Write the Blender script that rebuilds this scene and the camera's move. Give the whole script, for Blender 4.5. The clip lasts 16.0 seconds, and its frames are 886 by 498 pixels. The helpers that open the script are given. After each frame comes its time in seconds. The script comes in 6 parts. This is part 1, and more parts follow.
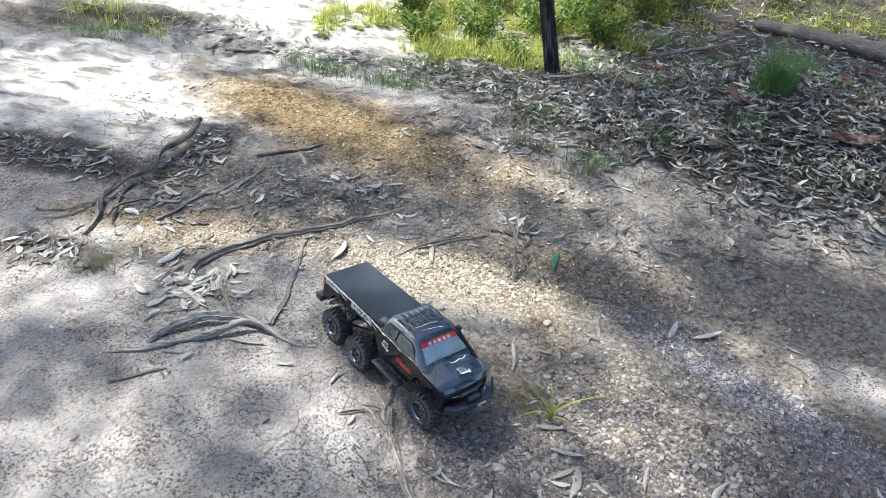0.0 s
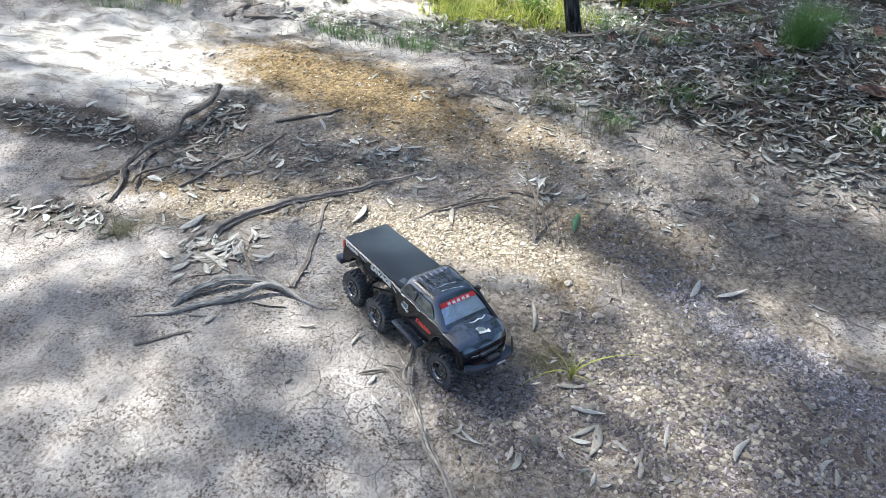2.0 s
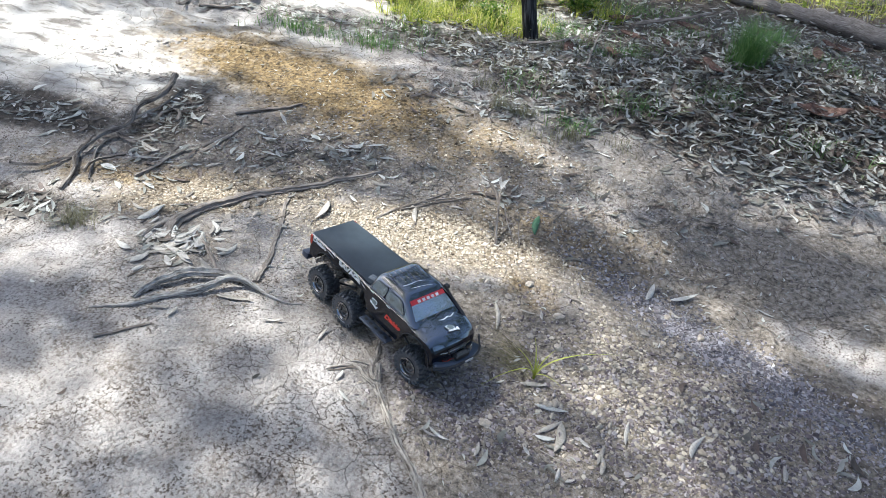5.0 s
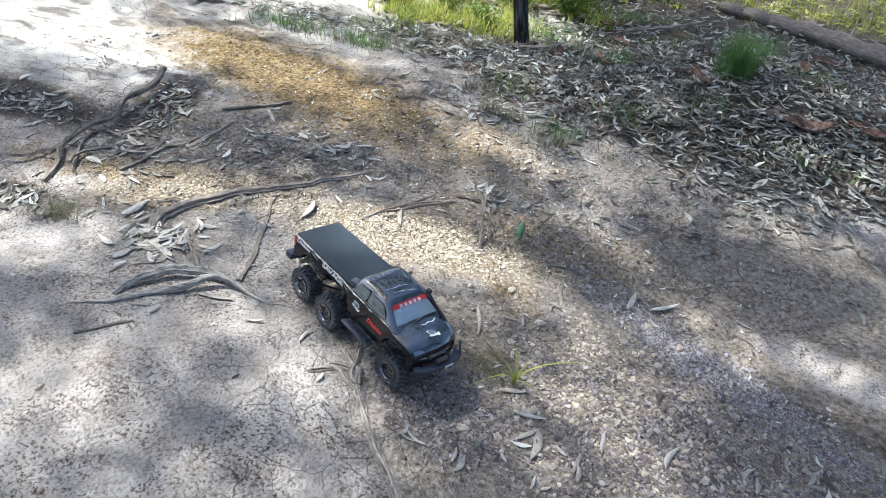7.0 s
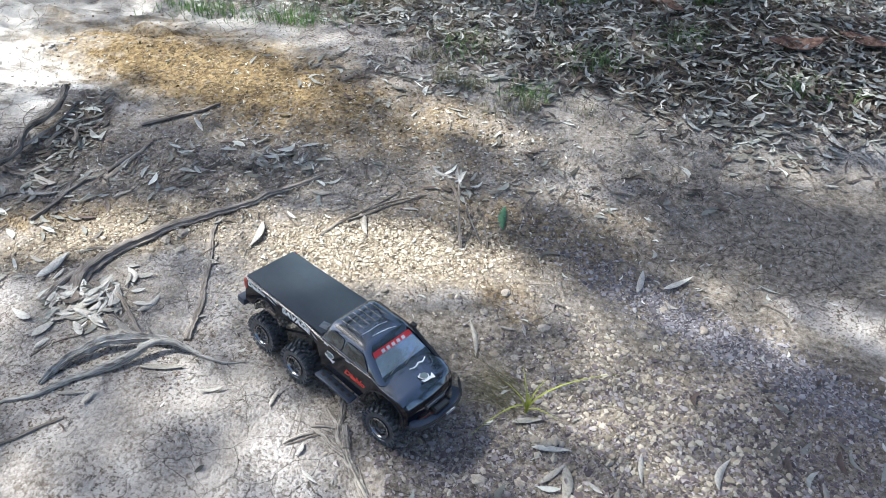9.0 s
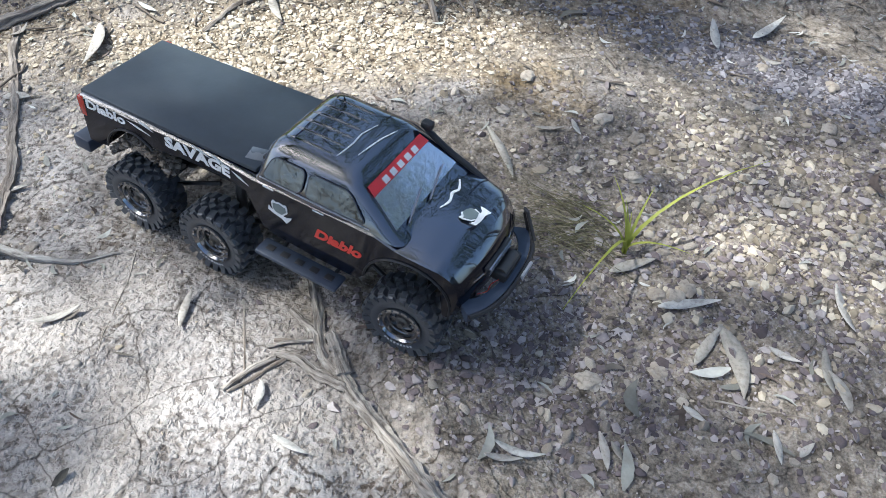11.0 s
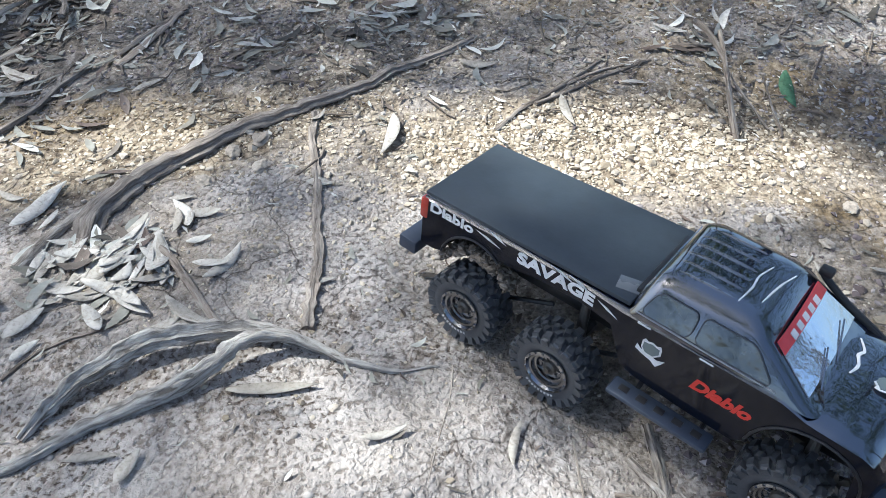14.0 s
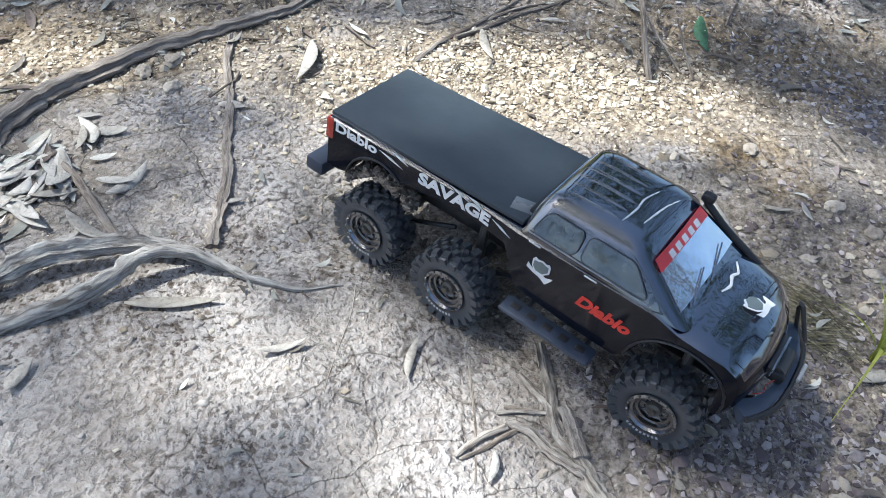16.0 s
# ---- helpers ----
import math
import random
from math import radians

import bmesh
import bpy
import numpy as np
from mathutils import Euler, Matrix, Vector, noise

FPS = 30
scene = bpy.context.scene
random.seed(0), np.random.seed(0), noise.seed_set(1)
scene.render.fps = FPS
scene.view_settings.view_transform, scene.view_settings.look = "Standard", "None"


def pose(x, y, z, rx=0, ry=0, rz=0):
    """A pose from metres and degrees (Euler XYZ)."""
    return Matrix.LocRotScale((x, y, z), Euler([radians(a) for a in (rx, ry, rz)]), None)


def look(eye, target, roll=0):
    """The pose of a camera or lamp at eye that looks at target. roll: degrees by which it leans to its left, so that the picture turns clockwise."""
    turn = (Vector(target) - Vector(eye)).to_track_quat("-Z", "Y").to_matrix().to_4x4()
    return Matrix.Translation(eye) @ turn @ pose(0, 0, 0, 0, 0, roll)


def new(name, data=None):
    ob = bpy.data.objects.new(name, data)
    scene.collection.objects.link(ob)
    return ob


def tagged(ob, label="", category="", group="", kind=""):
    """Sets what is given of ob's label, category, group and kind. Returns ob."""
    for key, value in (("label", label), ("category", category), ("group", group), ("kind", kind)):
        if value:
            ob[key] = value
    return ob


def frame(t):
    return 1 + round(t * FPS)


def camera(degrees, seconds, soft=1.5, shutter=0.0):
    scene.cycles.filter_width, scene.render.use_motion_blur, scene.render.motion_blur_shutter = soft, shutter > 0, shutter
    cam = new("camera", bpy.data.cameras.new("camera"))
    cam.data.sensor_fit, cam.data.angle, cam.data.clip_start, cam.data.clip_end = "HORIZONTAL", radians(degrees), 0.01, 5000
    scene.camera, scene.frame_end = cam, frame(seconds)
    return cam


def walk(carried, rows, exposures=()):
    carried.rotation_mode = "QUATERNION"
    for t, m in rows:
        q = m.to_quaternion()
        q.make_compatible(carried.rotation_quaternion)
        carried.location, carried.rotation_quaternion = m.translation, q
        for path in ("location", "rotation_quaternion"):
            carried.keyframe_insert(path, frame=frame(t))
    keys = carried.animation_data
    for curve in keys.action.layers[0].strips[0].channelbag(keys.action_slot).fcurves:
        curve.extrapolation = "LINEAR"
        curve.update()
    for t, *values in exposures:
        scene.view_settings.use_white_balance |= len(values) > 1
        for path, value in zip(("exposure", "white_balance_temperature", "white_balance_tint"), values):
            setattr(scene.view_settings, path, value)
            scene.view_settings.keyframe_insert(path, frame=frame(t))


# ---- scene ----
from mathutils.bvhtree import BVHTree
cam = camera(60.5, 16.0, soft=0.5)
# seconds, eye, target, roll
PATH = [
    (0, (0.5837, -1.4586, 1.5360), (0.2043, 0.1285, 0.3796), 3.92),
    (0.5, (0.5875, -1.4688, 1.5443), (0.1521, 0.1136, 0.4014), 3.95),
    (1, (0.6044, -1.4611, 1.5266), (0.1805, 0.0753, 0.3184), 2.21),
    (1.5, (0.6082, -1.4716, 1.5261), (0.1750, 0.0325, 0.2811), 1.75),
    (2, (0.6081, -1.4616, 1.5194), (0.1784, 0.0585, 0.2927), 1.73),
    (2.5, (0.5805, -1.4647, 1.5440), (0.1805, 0.0997, 0.3639), 8.26),
    (3, (0.5525, -1.4456, 1.5303), (0.1633, 0.0975, 0.3189), 6.00),
    (3.5, (0.4879, -1.4222, 1.4992), (0.3689, 0.0922, 0.1983), 7.21),
    (4, (0.4864, -1.4461, 1.5012), (0.3182, 0.0596, 0.1957), 8.55),
    (4.5, (0.5209, -1.4925, 1.5126), (0.3135, 0.0680, 0.2790), 7.07),
    (4.7, (0.5192, -1.5057, 1.5152), (0.2651, 0.0613, 0.2986), 6.82),
    (6.8, (0.5299, -1.5141, 1.5496), (0.2862, 0.0614, 0.3419), 8.98),
    (7, (0.5239, -1.4983, 1.5462), (0.2964, 0.0716, 0.3282), 9.52),
    (7.5, (0.4822, -1.4498, 1.5486), (0.3262, 0.1593, 0.3712), 10.50),
    (8, (0.4592, -1.3823, 1.5453), (0.2172, 0.2014, 0.3481), 10.47),
    (8.5, (0.5006, -1.2350, 1.5040), (0.1850, 0.3035, 0.2656), 1.62),
    (9, (0.4422, -1.1305, 1.4719), (0.3135, 0.3663, 0.1516), 2.90),
    (9.2, (0.3747, -1.0838, 1.4466), (0.3240, 0.3767, 0.0812), -0.14),
    (11.3, (0.1980, -0.6077, 0.7771), (0.3664, 0.6438, -0.7738), 2.52),
    (11.5, (0.1727, -0.5967, 0.7827), (0.2804, 0.7137, -0.7244), 1.71),
    (12, (0.0722, -0.5827, 0.7827), (0.0284, 0.7849, -0.6761), -1.40),
    (12.5, (0.0219, -0.5718, 0.7762), (-0.0451, 0.8356, -0.6433), -1.42),
    (13, (-0.0308, -0.5591, 0.7759), (-0.1288, 0.8212, -0.6680), -0.78),
    (13.5, (-0.0538, -0.5433, 0.7724), (-0.2001, 0.8521, -0.6529), -1.27),
    (14, (-0.0535, -0.5304, 0.7729), (-0.1985, 0.8828, -0.6349), -1.06),
    (14.5, (-0.0591, -0.5373, 0.7675), (-0.2006, 0.8842, -0.6323), 0.14),
    (15, (-0.0624, -0.5425, 0.7704), (-0.2059, 0.8718, -0.6365), 0.68),
    (15.5, (-0.0582, -0.5443, 0.7687), (-0.2021, 0.8675, -0.6406), 0.99),
    (16, (-0.0051, -0.5645, 0.7594), (0.0118, 0.7696, -0.7305), 5.18),
]
walk(cam, [(t, look(eye, target, roll)) for t, eye, target, roll in PATH], [(0.0, 1.31, 5690.0, 5.0), (8.0, 1.30, 5690.0, 5.0), (9.2, 1.27, 5660.0, 5.0), (11.5, 1.24, 5620.0, 5.0), (12.5, 1.29, 5610.0, 5.0), (16.0, 1.29, 5610.0, 5.0)])

# ---- world, sun ----
SUN_ELEV, SUN_AZ = 57.0, -76.0          # azimuth from +y, clockwise
SUN_DIR = Vector((math.sin(radians(SUN_AZ)) * math.cos(radians(SUN_ELEV)),
                  math.cos(radians(SUN_AZ)) * math.cos(radians(SUN_ELEV)), math.sin(radians(SUN_ELEV))))
world = bpy.data.worlds.new("sky_world")
scene.world = world
world.use_nodes = True
wn = world.node_tree.nodes
wn.clear()
sky = wn.new("ShaderNodeTexSky")
sky.sky_type = "NISHITA"
sky.sun_disc = False
sky.sun_elevation, sky.sun_rotation = radians(SUN_ELEV), radians(SUN_AZ)
sky.air_density, sky.dust_density = 0.85, 3.5
wbg = wn.new("ShaderNodeBackground")
wbg.inputs["Strength"].default_value = 0.122
wout = wn.new("ShaderNodeOutputWorld")
world.node_tree.links.new(sky.outputs[0], wbg.inputs[0])
world.node_tree.links.new(wbg.outputs[0], wout.inputs[0])
sun = new("sun", bpy.data.lights.new("sun", "SUN"))
sun.data.energy, sun.data.angle, sun.data.color = 5.0, radians(0.6), (1.0, 0.94, 0.84)
sun.matrix_world = look(SUN_DIR * 30, (0, 0, 0))


# ---- materials ----
class Mat:
    """A small wrapper to string shader nodes together."""

    def __init__(self, name):
        self.m = bpy.data.materials.new(name)
        self.m.use_nodes = True
        self.n, self.l = self.m.node_tree.nodes, self.m.node_tree.links
        self.b = self.n["Principled BSDF"]
        self.pos = self.n.new("ShaderNodeTexCoord").outputs["Object"]

    def noise(self, scale, detail=4.0, rough=0.55, dist=0.0, src=None):
        k = self.n.new("ShaderNodeTexNoise")
        k.inputs["Scale"].default_value, k.inputs["Detail"].default_value = scale, detail
        k.inputs["Roughness"].default_value, k.inputs["Distortion"].default_value = rough, dist
        self.l.new(src or self.pos, k.inputs["Vector"])
        return k.outputs["Fac"]

    def voro(self, scale, feature="F1", out="Distance", src=None, rnd=1.0):
        k = self.n.new("ShaderNodeTexVoronoi")
        k.feature = feature
        k.inputs["Scale"].default_value = scale
        k.inputs["Randomness"].default_value = rnd
        self.l.new(src or self.pos, k.inputs["Vector"])
        return k.outputs[out]

    def stretch(self, sx, sy, sz):
        k = self.n.new("ShaderNodeMapping")
        k.inputs["Scale"].default_value = (sx, sy, sz)
        self.l.new(self.pos, k.inputs["Vector"])
        return k.outputs[0]

    def wander(self, scale, amount):
        """The position, pushed about by noise, so that lines wander."""
        k = self.n.new("ShaderNodeTexNoise")
        k.inputs["Scale"].default_value, k.inputs["Detail"].default_value = scale, 4.0
        self.l.new(self.pos, k.inputs["Vector"])
        a = self.n.new("ShaderNodeVectorMath")
        a.operation = "MULTIPLY_ADD"
        a.inputs[1].default_value = (amount * 2, amount * 2, 0)
        self.l.new(k.outputs["Color"], a.inputs[0])
        self.l.new(self.pos, a.inputs[2])
        return a.outputs[0]

    def ramp(self, fac, stops):
        k = self.n.new("ShaderNodeValToRGB")
        e = k.color_ramp.elements
        while len(e) < len(stops):
            e.new(0.5)
        for el, (p, c) in zip(e, stops):
            el.position = p
            el.color = c if len(c) == 4 else (*c, 1.0)
        self.l.new(fac, k.inputs[0])
        return k.outputs[0]

    def mix(self, fac, a, b, mode="MIX"):
        k = self.n.new("ShaderNodeMix")
        k.data_type, k.blend_type = "RGBA", mode
        for sock, v in ((k.inputs[0], fac), (k.inputs[6], a), (k.inputs[7], b)):
            if isinstance(v, (int, float)):
                sock.default_value = v
            elif isinstance(v, tuple):
                sock.default_value = v if len(v) == 4 else (*v, 1.0)
            else:
                self.l.new(v, sock)
        return k.outputs[2]

    def math(self, op, a, b=0.0, clamp=False):
        k = self.n.new("ShaderNodeMath")
        k.operation, k.use_clamp = op, clamp
        for sock, v in zip(k.inputs, (a, b)):
            if isinstance(v, (int, float)):
                sock.default_value = v
            else:
                self.l.new(v, sock)
        return k.outputs[0]

    def attr(self, name, out="Color"):
        k = self.n.new("ShaderNodeAttribute")
        k.attribute_name = name
        return k.outputs[out]

    def split(self, col):
        k = self.n.new("ShaderNodeSeparateColor")
        self.l.new(col, k.inputs[0])
        return k.outputs[0], k.outputs[1], k.outputs[2]

    def island(self):
        return self.n.new("ShaderNodeNewGeometry").outputs["Random Per Island"]

    def object_random(self):
        return self.n.new("ShaderNodeObjectInfo").outputs["Random"]

    def bump(self, height, strength=0.5, dist=0.01, base=None):
        k = self.n.new("ShaderNodeBump")
        k.inputs["Strength"].default_value, k.inputs["Distance"].default_value = strength, dist
        self.l.new(height, k.inputs["Height"])
        if base is not None:
            self.l.new(base, k.inputs["Normal"])
        self.l.new(k.outputs[0], self.b.inputs["Normal"])
        return k.outputs[0]

    def set(self, col=None, rough=None, metal=None, spec=None, **more):
        for key, v in (("Base Color", col), ("Roughness", rough), ("Metallic", metal), ("Specular IOR Level", spec)):
            if v is None:
                continue
            s = self.b.inputs[key]
            if isinstance(v, (int, float)):
                s.default_value = v
            elif isinstance(v, tuple):
                s.default_value = v if len(v) == 4 else (*v, 1.0)
            else:
                self.l.new(v, s)
        return self

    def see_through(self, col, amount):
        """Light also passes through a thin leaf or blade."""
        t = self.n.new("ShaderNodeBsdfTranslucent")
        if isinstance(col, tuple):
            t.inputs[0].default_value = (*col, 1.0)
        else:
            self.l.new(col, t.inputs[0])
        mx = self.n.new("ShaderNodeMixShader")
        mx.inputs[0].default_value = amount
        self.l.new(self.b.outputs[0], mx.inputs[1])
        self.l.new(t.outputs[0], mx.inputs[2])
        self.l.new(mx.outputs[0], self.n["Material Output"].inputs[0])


def ground_material():
    m = Mat("forest_soil")
    gravel, moss, humus = m.split(m.attr("soil"))
    brown, pale = m.attr("earth", "Fac"), m.attr("pale", "Fac")
    big, mid, fine, grit = m.noise(1.7, 5), m.noise(9, 5, 0.6), m.noise(60, 5, 0.65), m.noise(260, 3, 0.7)
    # crumbs: little lumps of dry clay, close together, gaps darkened as by shade
    lumps = m.voro(105, src=m.wander(40, 0.006))
    small = m.voro(230, src=m.wander(90, 0.003))
    loose = m.ramp(m.noise(6.5, 4, 0.6, 0.3), [(0.40, (0.15, 0.15, 0.15)), (0.62, (1, 1, 1))])
    clay = m.ramp(mid, [(0.3, (0.30, 0.265, 0.235)), (0.5, (0.385, 0.346, 0.312)), (0.72, (0.50, 0.458, 0.418))])
    clay = m.mix(0.42, clay, m.ramp(grit, [(0.32, (0.55, 0.53, 0.51)), (0.6, (1, 1, 1))]), "MULTIPLY")
    gaps = m.mix(0.6, m.ramp(lumps, [(0.42, (1, 1, 1)), (0.78, (0.56, 0.52, 0.48))]), m.ramp(small, [(0.4, (1, 1, 1)), (0.8, (0.62, 0.59, 0.56))]), "MULTIPLY")
    clay = m.mix(loose, clay, m.mix(1.0, clay, gaps, "MULTIPLY"))
    # specks and pits: the dark of small hollows, put into the colour
    specks = m.noise(135, 3, 0.5, 0.3)
    pits = m.mix(1.0, m.ramp(m.noise(70, 4, 0.6, 0.3), [(0.36, (0.40, 0.36, 0.32)), (0.44, (1, 1, 1))]), m.ramp(specks, [(0.385, (0.34, 0.30, 0.27)), (0.44, (1, 1, 1))]), "MULTIPLY")
    clay = m.mix(m.ramp(m.noise(8, 3), [(0.38, (0.35, 0.35, 0.35)), (0.58, (1, 1, 1))]), clay, m.mix(1.0, clay, pits, "MULTIPLY"))
    clay = m.mix(m.ramp(m.noise(2.6, 4), [(0.5, (0, 0, 0)), (0.75, (0.5, 0.5, 0.5))]), clay, (0.36, 0.335, 0.33))
    # dark rills and whitening painted in: shaded hollows and sun glare
    rills = m.ramp(m.noise(14, 5, 0.65, 0.5, m.stretch(0.35, 1, 1)), [(0.38, (0.30, 0.27, 0.25)), (0.5, (1, 1, 1))])
    white = m.mix(0.8, m.ramp(mid, [(0.3, (0.36, 0.325, 0.285)), (0.62, (0.58, 0.54, 0.49))]), rills, "MULTIPLY")
    clay = m.mix(pale, clay, white)
    soil = m.ramp(fine, [(0.34, (0.105, 0.085, 0.065)), (0.50, (0.25, 0.21, 0.168)), (0.68, (0.39, 0.342, 0.288))])
    soil = m.mix(0.7, soil, m.ramp(grit, [(0.34, (0.45, 0.43, 0.41)), (0.58, (1, 1, 1))]), "MULTIPLY")
    orange = m.ramp(fine, [(0.34, (0.05, 0.035, 0.02)), (0.5, (0.175, 0.118, 0.055)), (0.72, (0.34, 0.255, 0.135))])
    dark = m.ramp(fine, [(0.3, (0.045, 0.037, 0.03)), (0.6, (0.12, 0.098, 0.078)), (0.8, (0.22, 0.19, 0.155))])
    stone = m.voro(95, out="Color")
    grains = m.mix(0.85, m.ramp(fine, [(0.36, (0.07, 0.055, 0.042)), (0.47, (0.24, 0.195, 0.145)), (0.68, (0.46, 0.395, 0.30))]), m.ramp(m.split(stone)[0], [(0, (0.5, 0.45, 0.4)), (1, (1, 0.98, 0.94))]), "MULTIPLY")

    def edge(mask, soft=0.18):
        k = m.math("ADD", mask, m.math("MULTIPLY", m.math("SUBTRACT", m.noise(22, 4, 0.6), 0.5), 0.9))
        return m.ramp(k, [(0.5 - soft, (0, 0, 0)), (0.5 + soft, (1, 1, 1))])

    col = m.mix(edge(brown, 0.25), clay, soil)
    col = m.mix(edge(moss, 0.3), col, orange)
    col = m.mix(edge(gravel, 0.25), col, grains)
    col = m.mix(edge(humus), col, dark)
    # cracks are only dark lines in the colour, for the shade inside
    crack = m.ramp(m.voro(8.5, "DISTANCE_TO_EDGE", src=m.wander(9, 0.05)), [(0.0, (0.20, 0.18, 0.165)), (0.016, (1, 1, 1))])
    col = m.mix(m.ramp(big, [(0.42, (0, 0, 0)), (0.54, (0.8, 0.8, 0.8))]), col, m.mix(1.0, col, crack, "MULTIPLY"))
    m.set(col, rough=0.95, spec=0.2)
    h = m.math("ADD", m.math("MULTIPLY", m.math("SUBTRACT", 1.0, lumps), 0.15), m.math("MULTIPLY", m.math("SUBTRACT", 1.0, small), 0.05))
    h = m.math("ADD", h, m.math("MULTIPLY", m.ramp(specks, [(0.36, (0, 0, 0)), (0.52, (1, 1, 1))]), 0.30))
    h = m.math("ADD", h, m.math("MULTIPLY", m.noise(80, 3, 0.55, 0.2), 0.45))
    h = m.math("ADD", h, m.math("MULTIPLY", m.noise(30, 4, 0.5), 0.8))
    m.bump(h, 0.62, 0.018)
    return m.m


def pebble_material(name, dark, lightc, warm):
    m = Mat(name)
    r = m.island()
    col = m.ramp(r, [(0.0, dark), (0.45, warm), (1.0, lightc)])
    col = m.mix(0.5, col, m.ramp(m.noise(180, 3), [(0.3, (0.6, 0.57, 0.54)), (0.7, (1, 1, 1))]), "MULTIPLY")
    m.set(col, rough=0.9, spec=0.25)
    m.bump(m.noise(240, 3), 0.4, 0.003)
    return m.m


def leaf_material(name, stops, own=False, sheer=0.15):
    m = Mat(name)
    col = m.ramp(m.object_random() if own else m.island(), stops)
    col = m.mix(0.55, col, m.ramp(m.noise(55, 4, 0.6), [(0.32, (0.5, 0.46, 0.42)), (0.65, (1, 1, 1))]), "MULTIPLY")
    if own:
        col = m.mix(0.4, col, m.ramp(m.noise(210, 4, 0.65), [(0.36, (0.45, 0.41, 0.37)), (0.5, (1, 1, 1))]), "MULTIPLY")
    m.set(col, rough=0.62, spec=0.35)
    m.bump(m.noise(150, 3), 0.5, 0.003)
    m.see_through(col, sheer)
    return m.m


def bark_material(name, a, b, c, along=(1, 1, 1), scale=60, grain=True):
    m = Mat(name)
    src = m.attr("grain", "Vector") if grain else m.stretch(*along)
    n1, n2 = m.noise(scale, 6, 0.65, 0.8, src), m.noise(scale * 0.25, 4)
    col = m.ramp(n1, [(0.34, a), (0.49, b), (0.68, c)])
    col = m.mix(0.45, col, m.ramp(n2, [(0.3, (0.55, 0.52, 0.5)), (0.7, (1, 1, 1))]), "MULTIPLY")
    m.set(col, rough=0.93, spec=0.2)
    m.bump(m.math("ADD", n1, m.math("MULTIPLY", m.noise(scale * 3, 3, src=src), 0.4)), 0.9, 0.004)
    return m.m


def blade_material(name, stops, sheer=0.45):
    m = Mat(name)
    col = m.ramp(m.island(), stops)
    m.set(col, rough=0.6, spec=0.3)
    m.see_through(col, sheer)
    return m.m


def paint(name, col, rough, metal=0.0, spec=0.5, dust=0.0, bump=0.0, scale=90, coat=0.0, wave=0.0, ior=1.5):
    m = Mat(name)
    c = m.mix(m.ramp(m.noise(scale * 0.3, 5, 0.65), [(0.45, (0, 0, 0)), (0.8, (dust, dust, dust))]), col, (0.30, 0.26, 0.21))
    c = m.mix(0.35, c, m.ramp(m.noise(scale, 4), [(0.3, (0.6, 0.6, 0.6)), (0.7, (1, 1, 1))]), "MULTIPLY")
    rr = m.math("ADD", m.math("MULTIPLY", m.noise(scale * 0.6, 4), 0.25), rough - 0.1, True)
    m.set(c, rough=rr, metal=metal, spec=spec)
    m.b.inputs["Coat Weight"].default_value, m.b.inputs["Coat IOR"].default_value = coat, ior
    if wave:
        m.bump(m.noise(26, 2), wave, 0.006)
    if bump:
        m.bump(m.noise(scale * 3, 3), bump, 0.001)
    return m.m


def glass_material(name, a, b, metal=0.75, wave=0.25, rough=0.07, mottle=0.3, grain=70):
    m = Mat(name)
    # blotches of a second colour, painted to stand for reflections
    c = m.mix(m.ramp(m.noise(grain, 5, 0.6), [(0.4, (0, 0, 0)), (0.7, (mottle, mottle, mottle))]), a, b)
    m.set(c, rough=rough, metal=metal, spec=0.9)
    m.b.inputs["Coat Weight"].default_value = 1.0
    m.b.inputs["Coat Roughness"].default_value = 0.03
    m.bump(m.noise(28, 3), wave, 0.004)
    return m.m


M_GROUND = ground_material()
M_PALE = pebble_material("pale_gravel", (0.20, 0.165, 0.12), (0.56, 0.50, 0.40), (0.40, 0.335, 0.25))
M_STONE = leaf_material("quartz_stone", [(0.0, (0.30, 0.255, 0.205)), (1.0, (0.54, 0.475, 0.39))], own=True, sheer=0.0)
M_DARKGRAVEL = pebble_material("brown_gravel", (0.085, 0.068, 0.068), (0.43, 0.385, 0.365), (0.185, 0.150, 0.148))
# the violet of this gravel is sky light put into the colour
M_SKYTINT_GRAVEL = pebble_material("sky_tinted_gravel", (0.085, 0.077, 0.081), (0.40, 0.375, 0.380), (0.175, 0.157, 0.165))
M_RUST = pebble_material("rusty_grit", (0.055, 0.04, 0.026), (0.36, 0.29, 0.185), (0.18, 0.13, 0.075))
M_CRUMB = pebble_material("clay_crumb", (0.22, 0.19, 0.165), (0.42, 0.385, 0.35), (0.335, 0.30, 0.268))
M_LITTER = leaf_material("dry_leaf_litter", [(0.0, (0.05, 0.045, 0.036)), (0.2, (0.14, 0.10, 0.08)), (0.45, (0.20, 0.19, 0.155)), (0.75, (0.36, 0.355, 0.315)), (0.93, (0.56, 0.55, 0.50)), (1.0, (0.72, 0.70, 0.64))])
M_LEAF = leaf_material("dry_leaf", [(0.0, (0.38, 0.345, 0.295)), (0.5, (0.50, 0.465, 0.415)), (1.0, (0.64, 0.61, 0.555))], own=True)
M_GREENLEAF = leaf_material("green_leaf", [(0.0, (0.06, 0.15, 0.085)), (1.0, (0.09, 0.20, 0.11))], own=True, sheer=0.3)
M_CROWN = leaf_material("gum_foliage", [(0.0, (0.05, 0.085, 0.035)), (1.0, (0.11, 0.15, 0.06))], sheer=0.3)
M_ROOT = bark_material("grey_root", (0.11, 0.09, 0.074), (0.32, 0.28, 0.24), (0.52, 0.48, 0.425), (1, 1, 1), 170)
